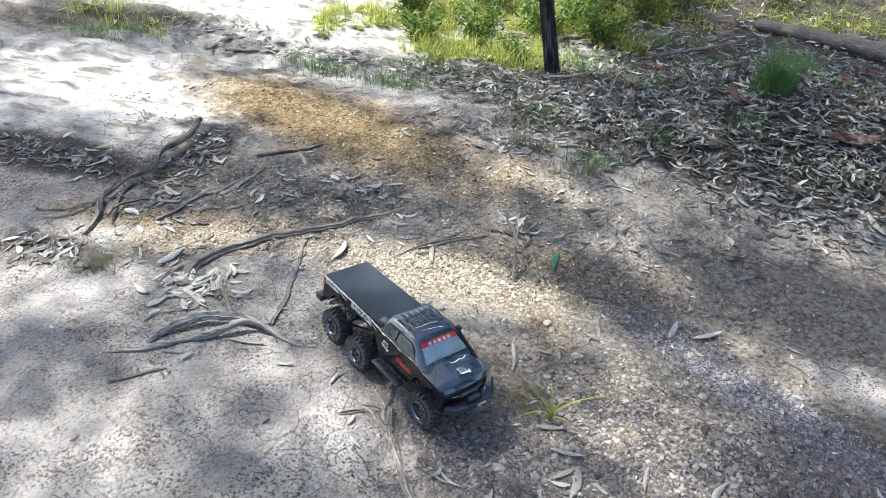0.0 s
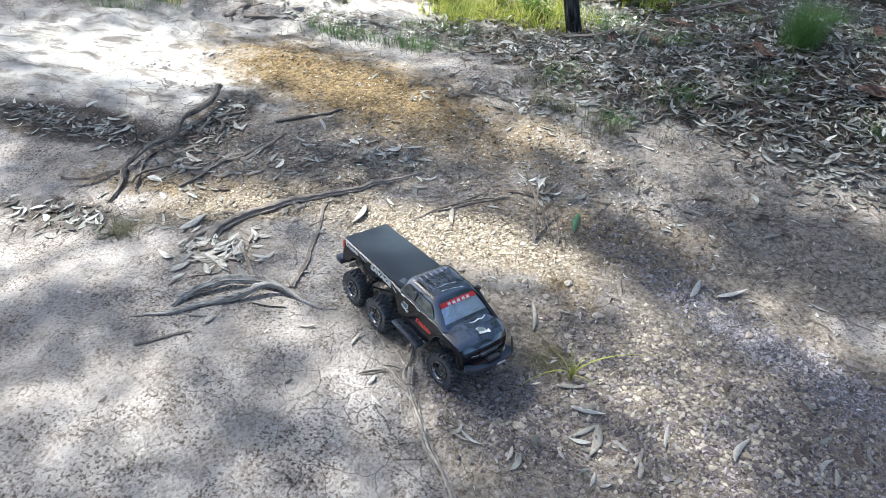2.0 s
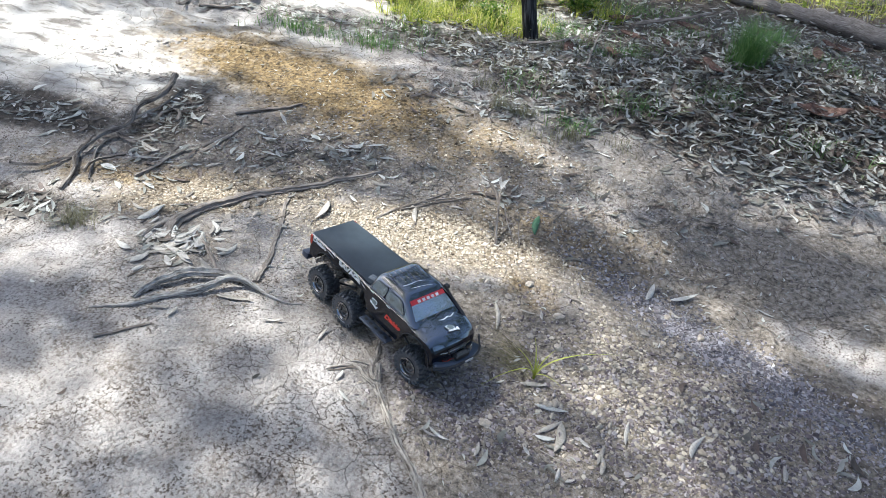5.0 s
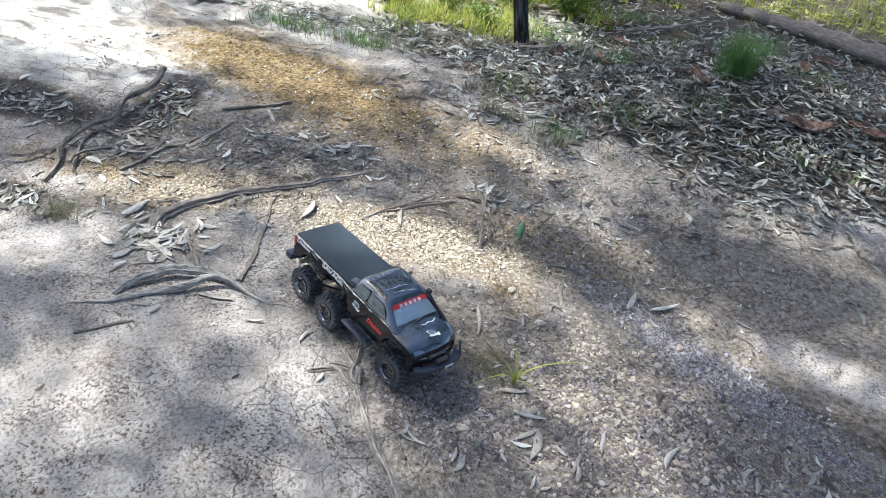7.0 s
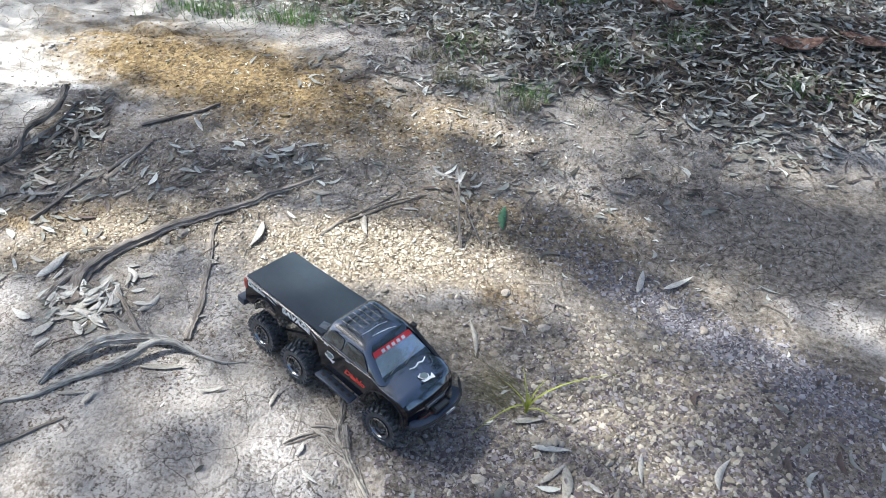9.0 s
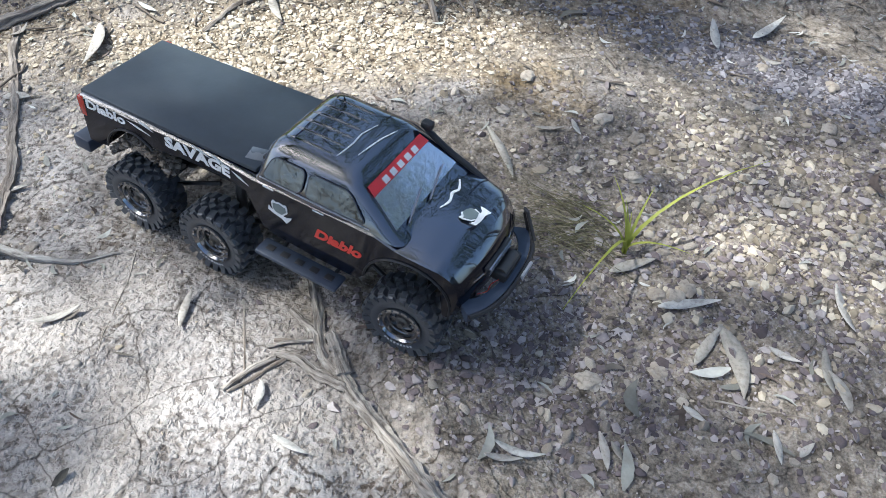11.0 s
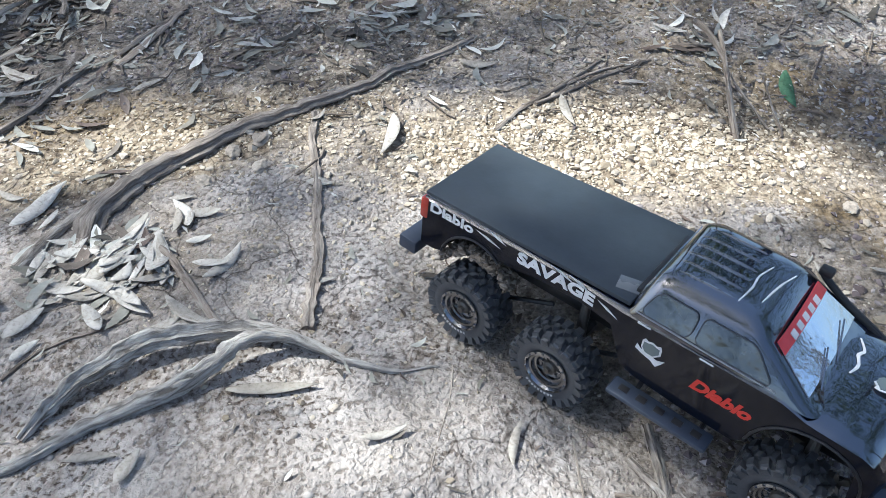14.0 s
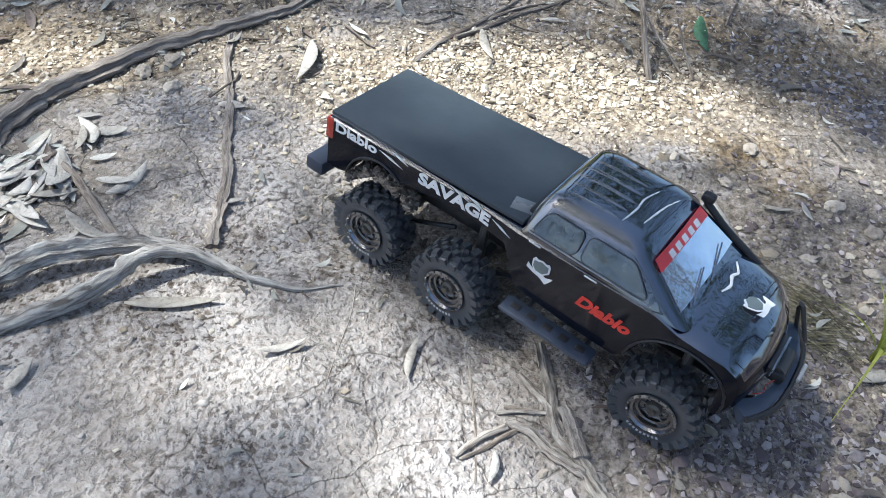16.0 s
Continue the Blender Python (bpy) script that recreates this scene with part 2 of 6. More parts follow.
M_ROOTGREY = bark_material("split_grey_root", (0.14, 0.122, 0.104), (0.37, 0.34, 0.305), (0.58, 0.55, 0.50), (1, 1, 1), 200)
# bark copy toned darker, partly for the shade on a root and log
M_ROOTDARK = bark_material("dark_grey_root", (0.13, 0.108, 0.09), (0.235, 0.20, 0.17), (0.38, 0.335, 0.29), (1, 1, 1), 170)
M_DEADWOOD = bark_material("dark_deadwood", (0.05, 0.04, 0.033), (0.17, 0.145, 0.122), (0.38, 0.34, 0.295), (1, 1, 1), 110)
M_STICK = bark_material("weathered_stick", (0.10, 0.08, 0.062), (0.24, 0.20, 0.165), (0.40, 0.36, 0.31), (1, 1, 1), 120)
M_TRUNK = bark_material("dark_bark", (0.012, 0.011, 0.011), (0.035, 0.032, 0.030), (0.16, 0.155, 0.15), (1, 1, 0.35), 45)
M_BARKFLAKE = bark_material("red_bark", (0.06, 0.033, 0.025), (0.14, 0.083, 0.063), (0.24, 0.16, 0.125), (1, 1, 1), 50, False)
# blades yellowed and lightened in the colour, partly for the glare of sun
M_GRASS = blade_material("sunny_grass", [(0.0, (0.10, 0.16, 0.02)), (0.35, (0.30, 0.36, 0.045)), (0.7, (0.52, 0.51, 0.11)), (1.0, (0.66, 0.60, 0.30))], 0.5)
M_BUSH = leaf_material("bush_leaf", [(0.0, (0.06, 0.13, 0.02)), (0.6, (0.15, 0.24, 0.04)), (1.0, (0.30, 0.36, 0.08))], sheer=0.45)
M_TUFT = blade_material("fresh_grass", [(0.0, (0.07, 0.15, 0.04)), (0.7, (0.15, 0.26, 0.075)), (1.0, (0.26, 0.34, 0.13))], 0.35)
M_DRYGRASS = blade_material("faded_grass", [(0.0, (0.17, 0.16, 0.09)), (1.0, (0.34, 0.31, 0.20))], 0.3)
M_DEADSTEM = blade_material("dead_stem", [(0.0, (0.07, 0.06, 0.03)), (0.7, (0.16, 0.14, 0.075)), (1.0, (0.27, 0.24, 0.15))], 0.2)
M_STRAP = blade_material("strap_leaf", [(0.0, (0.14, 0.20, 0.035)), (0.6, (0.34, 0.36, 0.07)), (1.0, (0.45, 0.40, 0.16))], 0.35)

# both blacks hold blue in the colour for reflected sky
M_BODY = paint("gloss_black_paint", (0.0035, 0.005, 0.011), 0.09, spec=0.22, dust=0.0, coat=0.12, wave=0.04)
# the same paint again, bluer and glossier to imitate sky reflections
M_BODY_SKY = paint("sky_toned_black_paint", (0.004, 0.0075, 0.020), 0.02, spec=1.0, dust=0.002, coat=1.0, wave=0.22, ior=1.95)
M_COVER = paint("charcoal_cover", (0.036, 0.046, 0.056), 0.5, spec=0.45, dust=0.03, bump=0.15, scale=60)
M_PLASTIC = paint("black_plastic", (0.014, 0.014, 0.016), 0.42, spec=0.45, dust=0.10)
M_STEP = paint("blue_grey_plastic", (0.036, 0.047, 0.072), 0.38, dust=0.03)
M_SEAL = paint("grey_seal", (0.045, 0.048, 0.055), 0.4)
M_TRIM = paint("pale_trim", (0.30, 0.31, 0.33), 0.35, dust=0.2)
M_RUBBER = paint("tyre_rubber", (0.050, 0.055, 0.064), 0.36, spec=0.75, dust=0.10, bump=0.3)
M_RIM = paint("smoked_chrome", (0.33, 0.33, 0.34), 0.12, metal=1.0, dust=0.04)
M_STEEL = paint("dull_steel", (0.10, 0.095, 0.09), 0.45, metal=0.7, dust=0.35)
M_TAPE = paint("clear_tape", (0.13, 0.14, 0.15), 0.25, dust=0.2)
M_MUD = pebble_material("dried_mud", (0.10, 0.082, 0.066), (0.30, 0.26, 0.22), (0.19, 0.158, 0.128))
M_WHITE = paint("white_decal", (0.72, 0.72, 0.72), 0.35, dust=0.08)
M_TYREMARK = paint("faded_white_print", (0.52, 0.52, 0.51), 0.6, dust=0.3)
M_GREYDECAL = paint("grey_decal", (0.14, 0.17, 0.17), 0.4)
M_RED = paint("red_decal", (0.62, 0.03, 0.02), 0.35, dust=0.05)
M_BANNER = paint("banner_red", (0.60, 0.04, 0.045), 0.3)
M_LAMPRED = paint("red_lens", (0.42, 0.03, 0.015), 0.12, coat=1.0)
M_LAMPCLEAR = paint("headlamp_lens", (0.06, 0.075, 0.10), 0.08, coat=1.0)
# pale metallic panes, the base brightened to stand for reflected sky
M_GLASS = glass_material("sky_bright_window", (0.56, 0.61, 0.68), (0.66, 0.64, 0.62))
# pale blotches on dark panes imitate reflections
M_SIDEGLASS = glass_material("smoked_window", (0.012, 0.016, 0.016), (0.13, 0.145, 0.14), 0.0, 0.9, 0.05, 0.5, 30)


# ---- mesh helpers ----
def link_mesh(name, me, material, parent=None, label="", sharp=35):
    me.materials.append(material)
    if len(me.polygons):
        me.polygons.foreach_set("use_smooth", [True] * len(me.polygons))
        if sharp:
            me.set_sharp_from_angle(angle=radians(sharp))
    ob = new(name, me)
    ob.parent = parent
    if label:
        ob["label"] = label
    return ob


def part(name, bm, material, parent=None, label="", sharp=35):
    me = bpy.data.meshes.new(name)
    bm.to_mesh(me)
    bm.free()
    return link_mesh(name, me, material, parent, label, sharp)


def from_arrays(name, verts, faces, material, parent=None, label="", sharp=0):
    me = bpy.data.meshes.new(name)
    me.from_pydata(verts, [], faces)
    me.update()
    return link_mesh(name, me, material, parent, label, sharp)


def box(bm, c, s, bev=0.0, m=None):
    r = bmesh.ops.create_cube(bm, size=1.0)
    vs = r["verts"]
    bmesh.ops.scale(bm, vec=s, verts=vs)
    if bev:
        es = list({e for v in vs for e in v.link_edges})
        r = bmesh.ops.bevel(bm, geom=es, offset=bev, segments=2, affect="EDGES", profile=0.5)
        vs = list({v for f in r["faces"] for v in f.verts} | {v for v in vs if v.is_valid})
    if m is not None:
        bmesh.ops.transform(bm, matrix=m, verts=vs)
    bmesh.ops.translate(bm, vec=c, verts=vs)
    return vs


def tube(bm, pts, radii, sides=8, rough=0.0, seed=0, flat=1.0):
    """A tapering tube along points, its surface uneven by rough."""
    rings, rnd = [], random.Random(seed)
    ridge = [rnd.uniform(-1, 1) for _ in range(sides)]
    grain, run = bm.verts.layers.float_vector.get("grain") or bm.verts.layers.float_vector.new("grain"), 0.0
    pts = [Vector(p) for p in pts]
    for i, p in enumerate(pts):
        d = (pts[min(i + 1, len(pts) - 1)] - pts[max(i - 1, 0)]).normalized()
        side = d.cross(Vector((0, 0, 1)))
        if side.length < 1e-3:
            side = Vector((1, 0, 0))
        side.normalize()
        up = side.cross(d).normalized()
        run += (p - pts[max(i - 1, 0)]).length
        ring = []
        for k in range(sides):
            a = 2 * math.pi * k / sides
            rr = radii[i] * (1 + rough * (1.1 * ridge[k] + 0.5 * rnd.uniform(-1, 1)))
            ring.append(bm.verts.new(p + side * math.cos(a) * rr + up * math.sin(a) * rr * flat))
            ring[-1][grain] = Vector((run * 0.12 + seed * 0.37, math.cos(a) * radii[i], math.sin(a) * radii[i]))
        rings.append(ring)
    for a, b in zip(rings, rings[1:]):
        for k in range(sides):
            bm.faces.new((a[k], a[(k + 1) % sides], b[(k + 1) % sides], b[k]))
    bm.faces.new(rings[0][::-1])
    bm.faces.new(rings[-1])
    bmesh.ops.recalc_face_normals(bm, faces=bm.faces)


def lathe(bm, profile, seg=32):
    """Turn a closed profile of (radius, y) about the y axis."""
    rings = []
    for k in range(seg):
        a = 2 * math.pi * k / seg
        rings.append([bm.verts.new((r * math.cos(a), y, r * math.sin(a))) for r, y in profile])
    n = len(profile)
    for k in range(seg):
        a, b = rings[k], rings[(k + 1) % seg]
        for i in range(n):
            bm.faces.new((a[i], a[(i + 1) % n], b[(i + 1) % n], b[i]))
    bmesh.ops.recalc_face_normals(bm, faces=bm.faces)


def smooth_path(pts, steps=5):
    """Catmull-Rom through the points."""
    pts = [Vector(p) for p in pts]
    out = []
    for i in range(len(pts) - 1):
        a, b, c, d = pts[max(i - 1, 0)], pts[i], pts[i + 1], pts[min(i + 2, len(pts) - 1)]
        for k in range(steps):
            t = k / steps
            out.append(0.5 * (2 * b + (c - a) * t + (2 * a - 5 * b + 4 * c - d) * t * t + (3 * b - a - 3 * c + d) * t ** 3))
    out.append(pts[-1])
    return out


# ---- ground ----
# broad mounds and hollows of the slope: x, y, spread, height
MOUNDS = [(-1.1, 0.4, 0.55, -0.038), (-0.45, -0.45, 0.5, 0.064), (-0.4, 0.1, 0.35, 0.01), (0.1, -0.15, 0.25, 0.015), (0.1, 0.25, 0.25, -0.038), (0.5, -0.1, 0.3, -0.037), (0.4, 0.3, 0.3, 0.018), (0.95, 0.5, 0.35, -0.079), (0.95, 0.1, 0.3, 0.033), (-0.4, 0.8, 0.4, 0.011), (0.4, 0.9, 0.35, -0.028), (0.5, 1.45, 0.45, 0.08), (1.15, 1.45, 0.5, -0.021), (-0.3, 1.6, 0.45, 0.066), (0.1, 2.6, 0.7, -0.045), (0.6, -0.5, 0.35, -0.02), (1.4, 2.2, 0.6, 0.217), (0.16, 0.14, 0.12, 0.010), (0.42, 0.25, 0.09, -0.014)]
LEDGE_A, LEDGE_B = Vector((0.12, -0.02)), Vector((0.38, -0.49))


def mounds(x, y):
    return sum(h * math.exp(-((x - a) ** 2 + (y - b) ** 2) / (2 * s * s)) for a, b, s, h in MOUNDS)


def gz(x, y):
    """Height of the ground."""
    if abs(x) > 9 or abs(y) > 9:
        return 0.25 * noise.noise((x * 0.08, y * 0.08, 0.0))
    z = mounds(x, y)
    d = LEDGE_B - LEDGE_A
    t = max(0.0, min(1.0, ((x - LEDGE_A.x) * d.x + (y - LEDGE_A.y) * d.y) / d.length_squared))
    q = LEDGE_A + d * t
    off = ((x - q.x) * d.y - (y - q.y) * d.x) / d.length      # positive on the lower side
    far = math.hypot(x - q.x, y - q.y)
    if far < 0.3:
        s = max(0.0, min(1.0, (0.012 - off) / 0.03))
        z += 0.016 * s * s * (3 - 2 * s) * math.exp(-(far / 0.14) ** 2)
    z += 0.010 * noise.noise((x * 4, y * 4, 1.0)) + 0.005 * noise.noise((x * 13, y * 13, 2.0))
    z += 0.0030 * noise.noise((x * 42, y * 42, 3.0))
    if y > 1.2 and x < -0.6:     # scoured clay bank with rills
        k = min(1.0, (y - 1.2) * 2) * min(1.0, (-0.6 - x) * 2)
        z += k * (0.045 * abs(noise.noise((x * 1.6 + y * 2.2, y * 6.0, 7.0))) + 0.03 * noise.noise((x * 6, y * 11, 8.0)) + 0.016 * noise.noise((x * 15, y * 22, 9.0)))
    return z


def spot(x, y, cx, cy, rx, ry, turn=0.0):
    """1 in the middle of an ellipse, 0 from its rim on."""
    c, s = math.cos(radians(turn)), math.sin(radians(turn))
    u, v = ((x - cx) * c + (y - cy) * s) / rx, (-(x - cx) * s + (y - cy) * c) / ry
    return max(0.0, 1.0 - (u * u + v * v) * 0.5)


def litter_edge(x):
    """The line behind which the leaf litter begins."""
    if x < 0.45:
        return 1.95 - 0.55 * (x + 0.4) / 0.85 if x > -0.4 else 1.95 + (-0.4 - x) * 0.35
    return 1.40 - 0.12 * min(1.0, (x - 0.45) / 0.5)


def soil_at(x, y):
    w = 0.10 * noise.noise((x * 3, y * 3, 11.0)) + 0.05 * noise.noise((x * 9, y * 9, 12.0))
    humus = max(0.0, min(1.0, (y - litter_edge(x) + 0.10 + w) / 0.35))
    # less humus, so that the far ground looks white with glare
    if y > 2.25 and x < 0.45:
        humus *= 0.35
    if x < -0.4:
        humus *= max(0.0, min(1.0, (x + 1.35 + w * 3) / 0.5))
    humus = max(humus, 0.8 * spot(x, y, -2.35, 2.15, 0.7, 0.22, 20))
    humus = max(humus, 1.0 * spot(x, y, -1.62, 0.77, 0.42, 0.15, 2), 0.7 * spot(x, y, -1.22, 0.22, 0.28, 0.10), 0.75 * spot(x, y, -1.05, 0.95, 0.18, 0.32))
    gravel = max(0.9 * spot(x, y, 0.10, 0.52, 0.46, 0.16, 8), spot(x, y, -0.62, 0.46, 0.42, 0.12, 25))
    moss = max(0.95 * spot(x, y, -0.68, 1.38, 0.85, 0.28, -20), 0.6 * spot(x, y, 0.0, 1.15, 0.55, 0.22, -15), 0.6 * spot(x, y, -0.9, 0.52, 0.45, 0.11, 6),
               0.5 * spot(x, y, 0.5, 0.72, 0.45, 0.22), 0.55 * spot(x, y, 0.48, 0.40, 0.16, 0.08, -30))
    # the last spot, under the truck, partly paints its shade as brown soil
    earth = max(spot(x, y, -0.45, 0.85, 0.60, 0.26, 8), spot(x, y, 0.62, 0.62, 0.6, 0.22, -5), 0.75 * spot(x, y, 0.45, -0.15, 0.4, 0.3, -30), 0.8 * spot(x, y, 1.3, 0.62, 0.7, 0.15, -20),
                0.62 * spot(x, y, 0.75, 1.05, 0.9, 0.35), 0.7 * spot(x, y, 1.3, 0.85, 0.5, 0.22, -10), 0.6 * spot(x, y, -0.55, 0.18, 0.25, 0.18), 0.5 * spot(x, y, -1.2, 0.55, 0.4, 0.25), 0.62 * spot(x, y, 0.10, 0.02, 0.32, 0.12, -36))
    # damp brown soil below the clay ledge and along the wash
    below = ((x - LEDGE_A.x) * -0.875 + (y - LEDGE_A.y) * -0.484) * -1
    low = max(0.0, min(1.0, (below + 0.02 + 0.3 * w) / 0.05)) * max(0.0, min(1.0, (0.42 - y + w) / 0.18))
    wash = 0.72 * max(0.0, min(1.0, (x - 0.40 + w) / 0.35)) * max(0.0, min(1.0, (1.30 - y + w) / 0.3))
    earth = max(earth, 0.95 * low, wash) - 0.9 * spot(x, y, 1.50, 0.41, 0.22, 0.07, -25) - 0.5 * spot(x, y, 0.74, 0.92, 0.16, 0.06, 10)
    humus = max(humus, 0.62 * spot(x, y, 1.55, 0.16, 0.40, 0.08, -25), 0.6 * spot(x, y, 1.6, -0.25, 0.35, 0.30))
    return gravel, moss, humus, earth


def axis_steps(lo, hi, step, far):
    inner = list(np.arange(lo, hi + step / 2, step))
    low, high, d = [], [], step
    a, b = lo, hi
    while b < far:
        d *= 1.22
        a, b = a - d, b + d
        low.append(a)
        high.append(b)
    return low[::-1] + inner + high


def build_ground():
    xs, ys = axis_steps(-1.9, 1.9, 0.0125, 600), axis_steps(-0.9, 2.9, 0.0125, 600)
    verts, soil, earth, pale = [], [], [], []
    for y in ys:
        for x in xs:
            verts.append((x, y, gz(x, y)))
            g, m, h, e = 0.0, 0.0, 0.9, 0.3
            if -9 < x < 9 and -8 < y < 9:
                g, m, h, e = soil_at(x, y)
                wide = math.hypot(x / 6.0, (y - 0.3) / 3.6) + 0.22 * noise.noise((x * 0.7, y * 0.7, 60.0)) + 0.1 * noise.noise((x * 2.5, y * 2.5, 61.0))
                h = max(h, 0.9 * max(0.0, min(1.0, (wide - 0.75) / 0.3)))
            soil += (g, m, h, 1.0)
            earth.append(e)
            # paler colour stands in for glare on the bank and far ground
            pale.append(min(1.0, 1.5 * spot(x, y, -1.65, 1.45, 1.0, 0.42, 5) + 1.0 * spot(x, y, -1.5, 2.75, 0.8, 0.5) + 0.8 * spot(x, y, -0.6, 2.75, 0.8, 0.45)) if -4 < x < 1 and 0 < y < 4 else 0.0)
    n = len(xs)
    faces = [(j * n + i, j * n + i + 1, (j + 1) * n + i + 1, (j + 1) * n + i) for j in range(len(ys) - 1) for i in range(n - 1)]
    me = bpy.data.meshes.new("ground")
    me.from_pydata(verts, [], faces)
    me.attributes.new("soil", "FLOAT_COLOR", "POINT").data.foreach_set("color", soil)
    me.attributes.new("earth", "FLOAT", "POINT").data.foreach_set("value", earth)
    me.attributes.new("pale", "FLOAT", "POINT").data.foreach_set("value", pale)
    ob = link_mesh("ground", me, M_GROUND, sharp=0)
    return tagged(ob, "pale crumbly clay track with gravel, moss and leaf litter", "ground", kind="structure")


ground = build_ground()


# ---- loose stuff: pebbles, leaves, blades ----
ICO = bmesh.new()
bmesh.ops.create_icosphere(ICO, subdivisions=1, radius=1.0)
ICO_V = np.array([v.co[:] for v in ICO.verts])
ICO_F = np.array([[v.index for v in f.verts] for f in ICO.faces])
ICO.free()


def stone_shape(rng, size):
    v = ICO_V * (1 + rng.uniform(-0.27, 0.20, (len(ICO_V), 1)))
    v = v * (size * np.array([rng.uniform(0.8, 1.45), rng.uniform(0.65, 1.0), rng.uniform(0.45, 0.85)]))
    a = rng.uniform(0, 6.28)
    c, s = math.cos(a), math.sin(a)
    return v @ np.array([[c, s, 0], [-s, c, 0], [0, 0, 1]])


class Heap:
    """Many small pieces gathered into one mesh."""

    def __init__(self):
        self.v, self.f, self.n = [], [], 0

    def add(self, v, f):
        self.v.append(v)
        self.f += (np.asarray(f) + self.n).tolist()
        self.n += len(v)

    def make(self, name, material, label, category, parent=None, sharp=0):
        ob = from_arrays(name, np.concatenate(self.v).tolist(), self.f, material, parent, "", sharp)
        return tagged(ob, label, category, kind="stuff")


def pebbles(name, material, label, areas, seed, lo=0.0022, hi=0.0075, sharp=40, rise=0.05):
    rng, heap = np.random.default_rng(seed), Heap()
    for count, cx, cy, rx, ry, turn, scale in areas:
        c, s = math.cos(radians(turn)), math.sin(radians(turn))
        for _ in range(count):
            u, w = rng.normal(0, 0.5), rng.normal(0, 0.5)
            x, y = cx + u * rx * c - w * ry * s, cy + u * rx * s + w * ry * c
            size = scale * (lo + (hi - lo) * rng.random() ** 3)
            v = stone_shape(rng, size)
            heap.add(v + np.array([x, y, gz(x, y) + size * rise]), ICO_F)
    return heap.make(name, material, label, "gravel", sharp=sharp)


pebbles("gravel", M_PALE, "cream gravel and quartz chips scattered on clay", [
    (3800, 0.10, 0.52, 0.46, 0.15, 8, 0.9), (1500, 0.06, 0.50, 0.60, 0.22, 8, 0.65), (300, 0.10, 0.51, 0.46, 0.16, 8, 1.4), (1500, -0.62, 0.47, 0.45, 0.13, 25, 0.85), (900, -0.25, 0.25, 0.45, 0.35, 0, 0.7),
    (160, 0.60, 0.25, 0.28, 0.22, 0, 1.1), (500, 0.80, 0.22, 0.16, 0.22, 0, 1.1), (1300, 0.92, -0.04, 0.36, 0.28, -10, 1.45), (700, -0.3, 0.75, 0.5, 0.2, 0, 0.9), (500, 0.2, 1.05, 0.6, 0.25, 0, 1.2)], 3)
pebbles("gravel", M_DARKGRAVEL, "brown and grey gravel heaped along the wash", [
    (7500, 1.02, -0.08, 0.55, 0.40, -10, 1.05), (500, 1.02, -0.08, 0.5, 0.36, -10, 1.6), (2600, 0.42, -0.16, 0.26, 0.19, -20, 0.85), (160, 0.42, -0.18, 0.24, 0.17, -20, 1.5),
    (700, 0.55, 0.15, 0.25, 0.25, 0, 0.75), (90, 0.58, 0.2, 0.25, 0.25, 0, 1.4), (3200, 0.75, 0.85, 0.85, 0.4, 0, 0.65), (1500, -0.5, 0.85, 0.6, 0.28, 0, 0.9)], 4)


pebbles("gravel", M_SKYTINT_GRAVEL, "fine grey gravel washed into a band, coloured violet for sky light", [(6500, 1.12, 0.31, 0.58, 0.10, -36, 1.0), (400, 1.12, 0.31, 0.58, 0.10, -36, 1.6)], 9)


pebbles("clay_crumbs", M_CRUMB, "small crumbs of dry clay and grit", [
    (900, -0.25, -0.12, 0.75, 0.40, 0, 0.45), (60, -0.25, -0.12, 0.7, 0.36, 0, 1.0), (1200, -0.9, 0.2, 0.6, 0.4, 0, 0.55), (1300, -0.2, 0.3, 0.6, 0.3, 0, 0.7), (2400, 0.5, 0.85, 0.8, 0.35, 0, 0.9), (1500, -0.5, 0.9, 0.6, 0.3, 0, 1.0),
    (500, -1.4, 1.0, 0.5, 0.4, 0, 1.0)], 5, sharp=75, rise=-0.05)
pebbles("rusty_grit", M_RUST, "rust-coloured grit and moss on the clay", [(2600, -0.62, 1.36, 0.85, 0.30, -20, 1.0), (900, 0.0, 1.15, 0.5, 0.2, -15, 0.9), (900, -0.9, 0.52, 0.45, 0.1, 6, 0.8)], 7)


# clods set along the bank, in place of its ledge's shadow line
pebbles("clay_clods", M_CRUMB, "clods standing in for the shadowed ledge of the clay bank", [
    (60, -1.66, 1.31, 0.20, 0.035, 10, 1.7), (60, -1.40, 1.52, 0.13, 0.05, 30, 1.7), (60, -1.35, 1.2, 0.25, 0.05, 10, 1.5)], 6)


def leaf_shape(length, width, bend, curl, fold, rows=6):
    """A gum leaf: a long blade with a fold along its midrib; lies along +x from 0."""
    v, f = [], []
    for i in range(rows + 1):
        s = i / rows
        w = width * 0.5 * (math.sin(math.pi * min(1.0, s * 0.96 + 0.03)) ** 0.8) * (1.15 - 0.45 * s)
        x, y = length * s, bend * length * 4 * s * (1 - s)
        z = curl * length * (2 * s - 1) ** 2
        v += [(x, y - w, z + fold * w), (x, y, z), (x, y + w, z + fold * w)]
    for i in range(rows):
        a = 3 * i
        f += [(a, a + 1, a + 4), (a, a + 4, a + 3), (a + 1, a + 2, a + 5), (a + 1, a + 5, a + 4)]
    return np.array(v), np.array(f)


def turned(v, ax, ay, az):
    m = np.array(Euler((ax, ay, az)).to_matrix())
    return v @ m.T


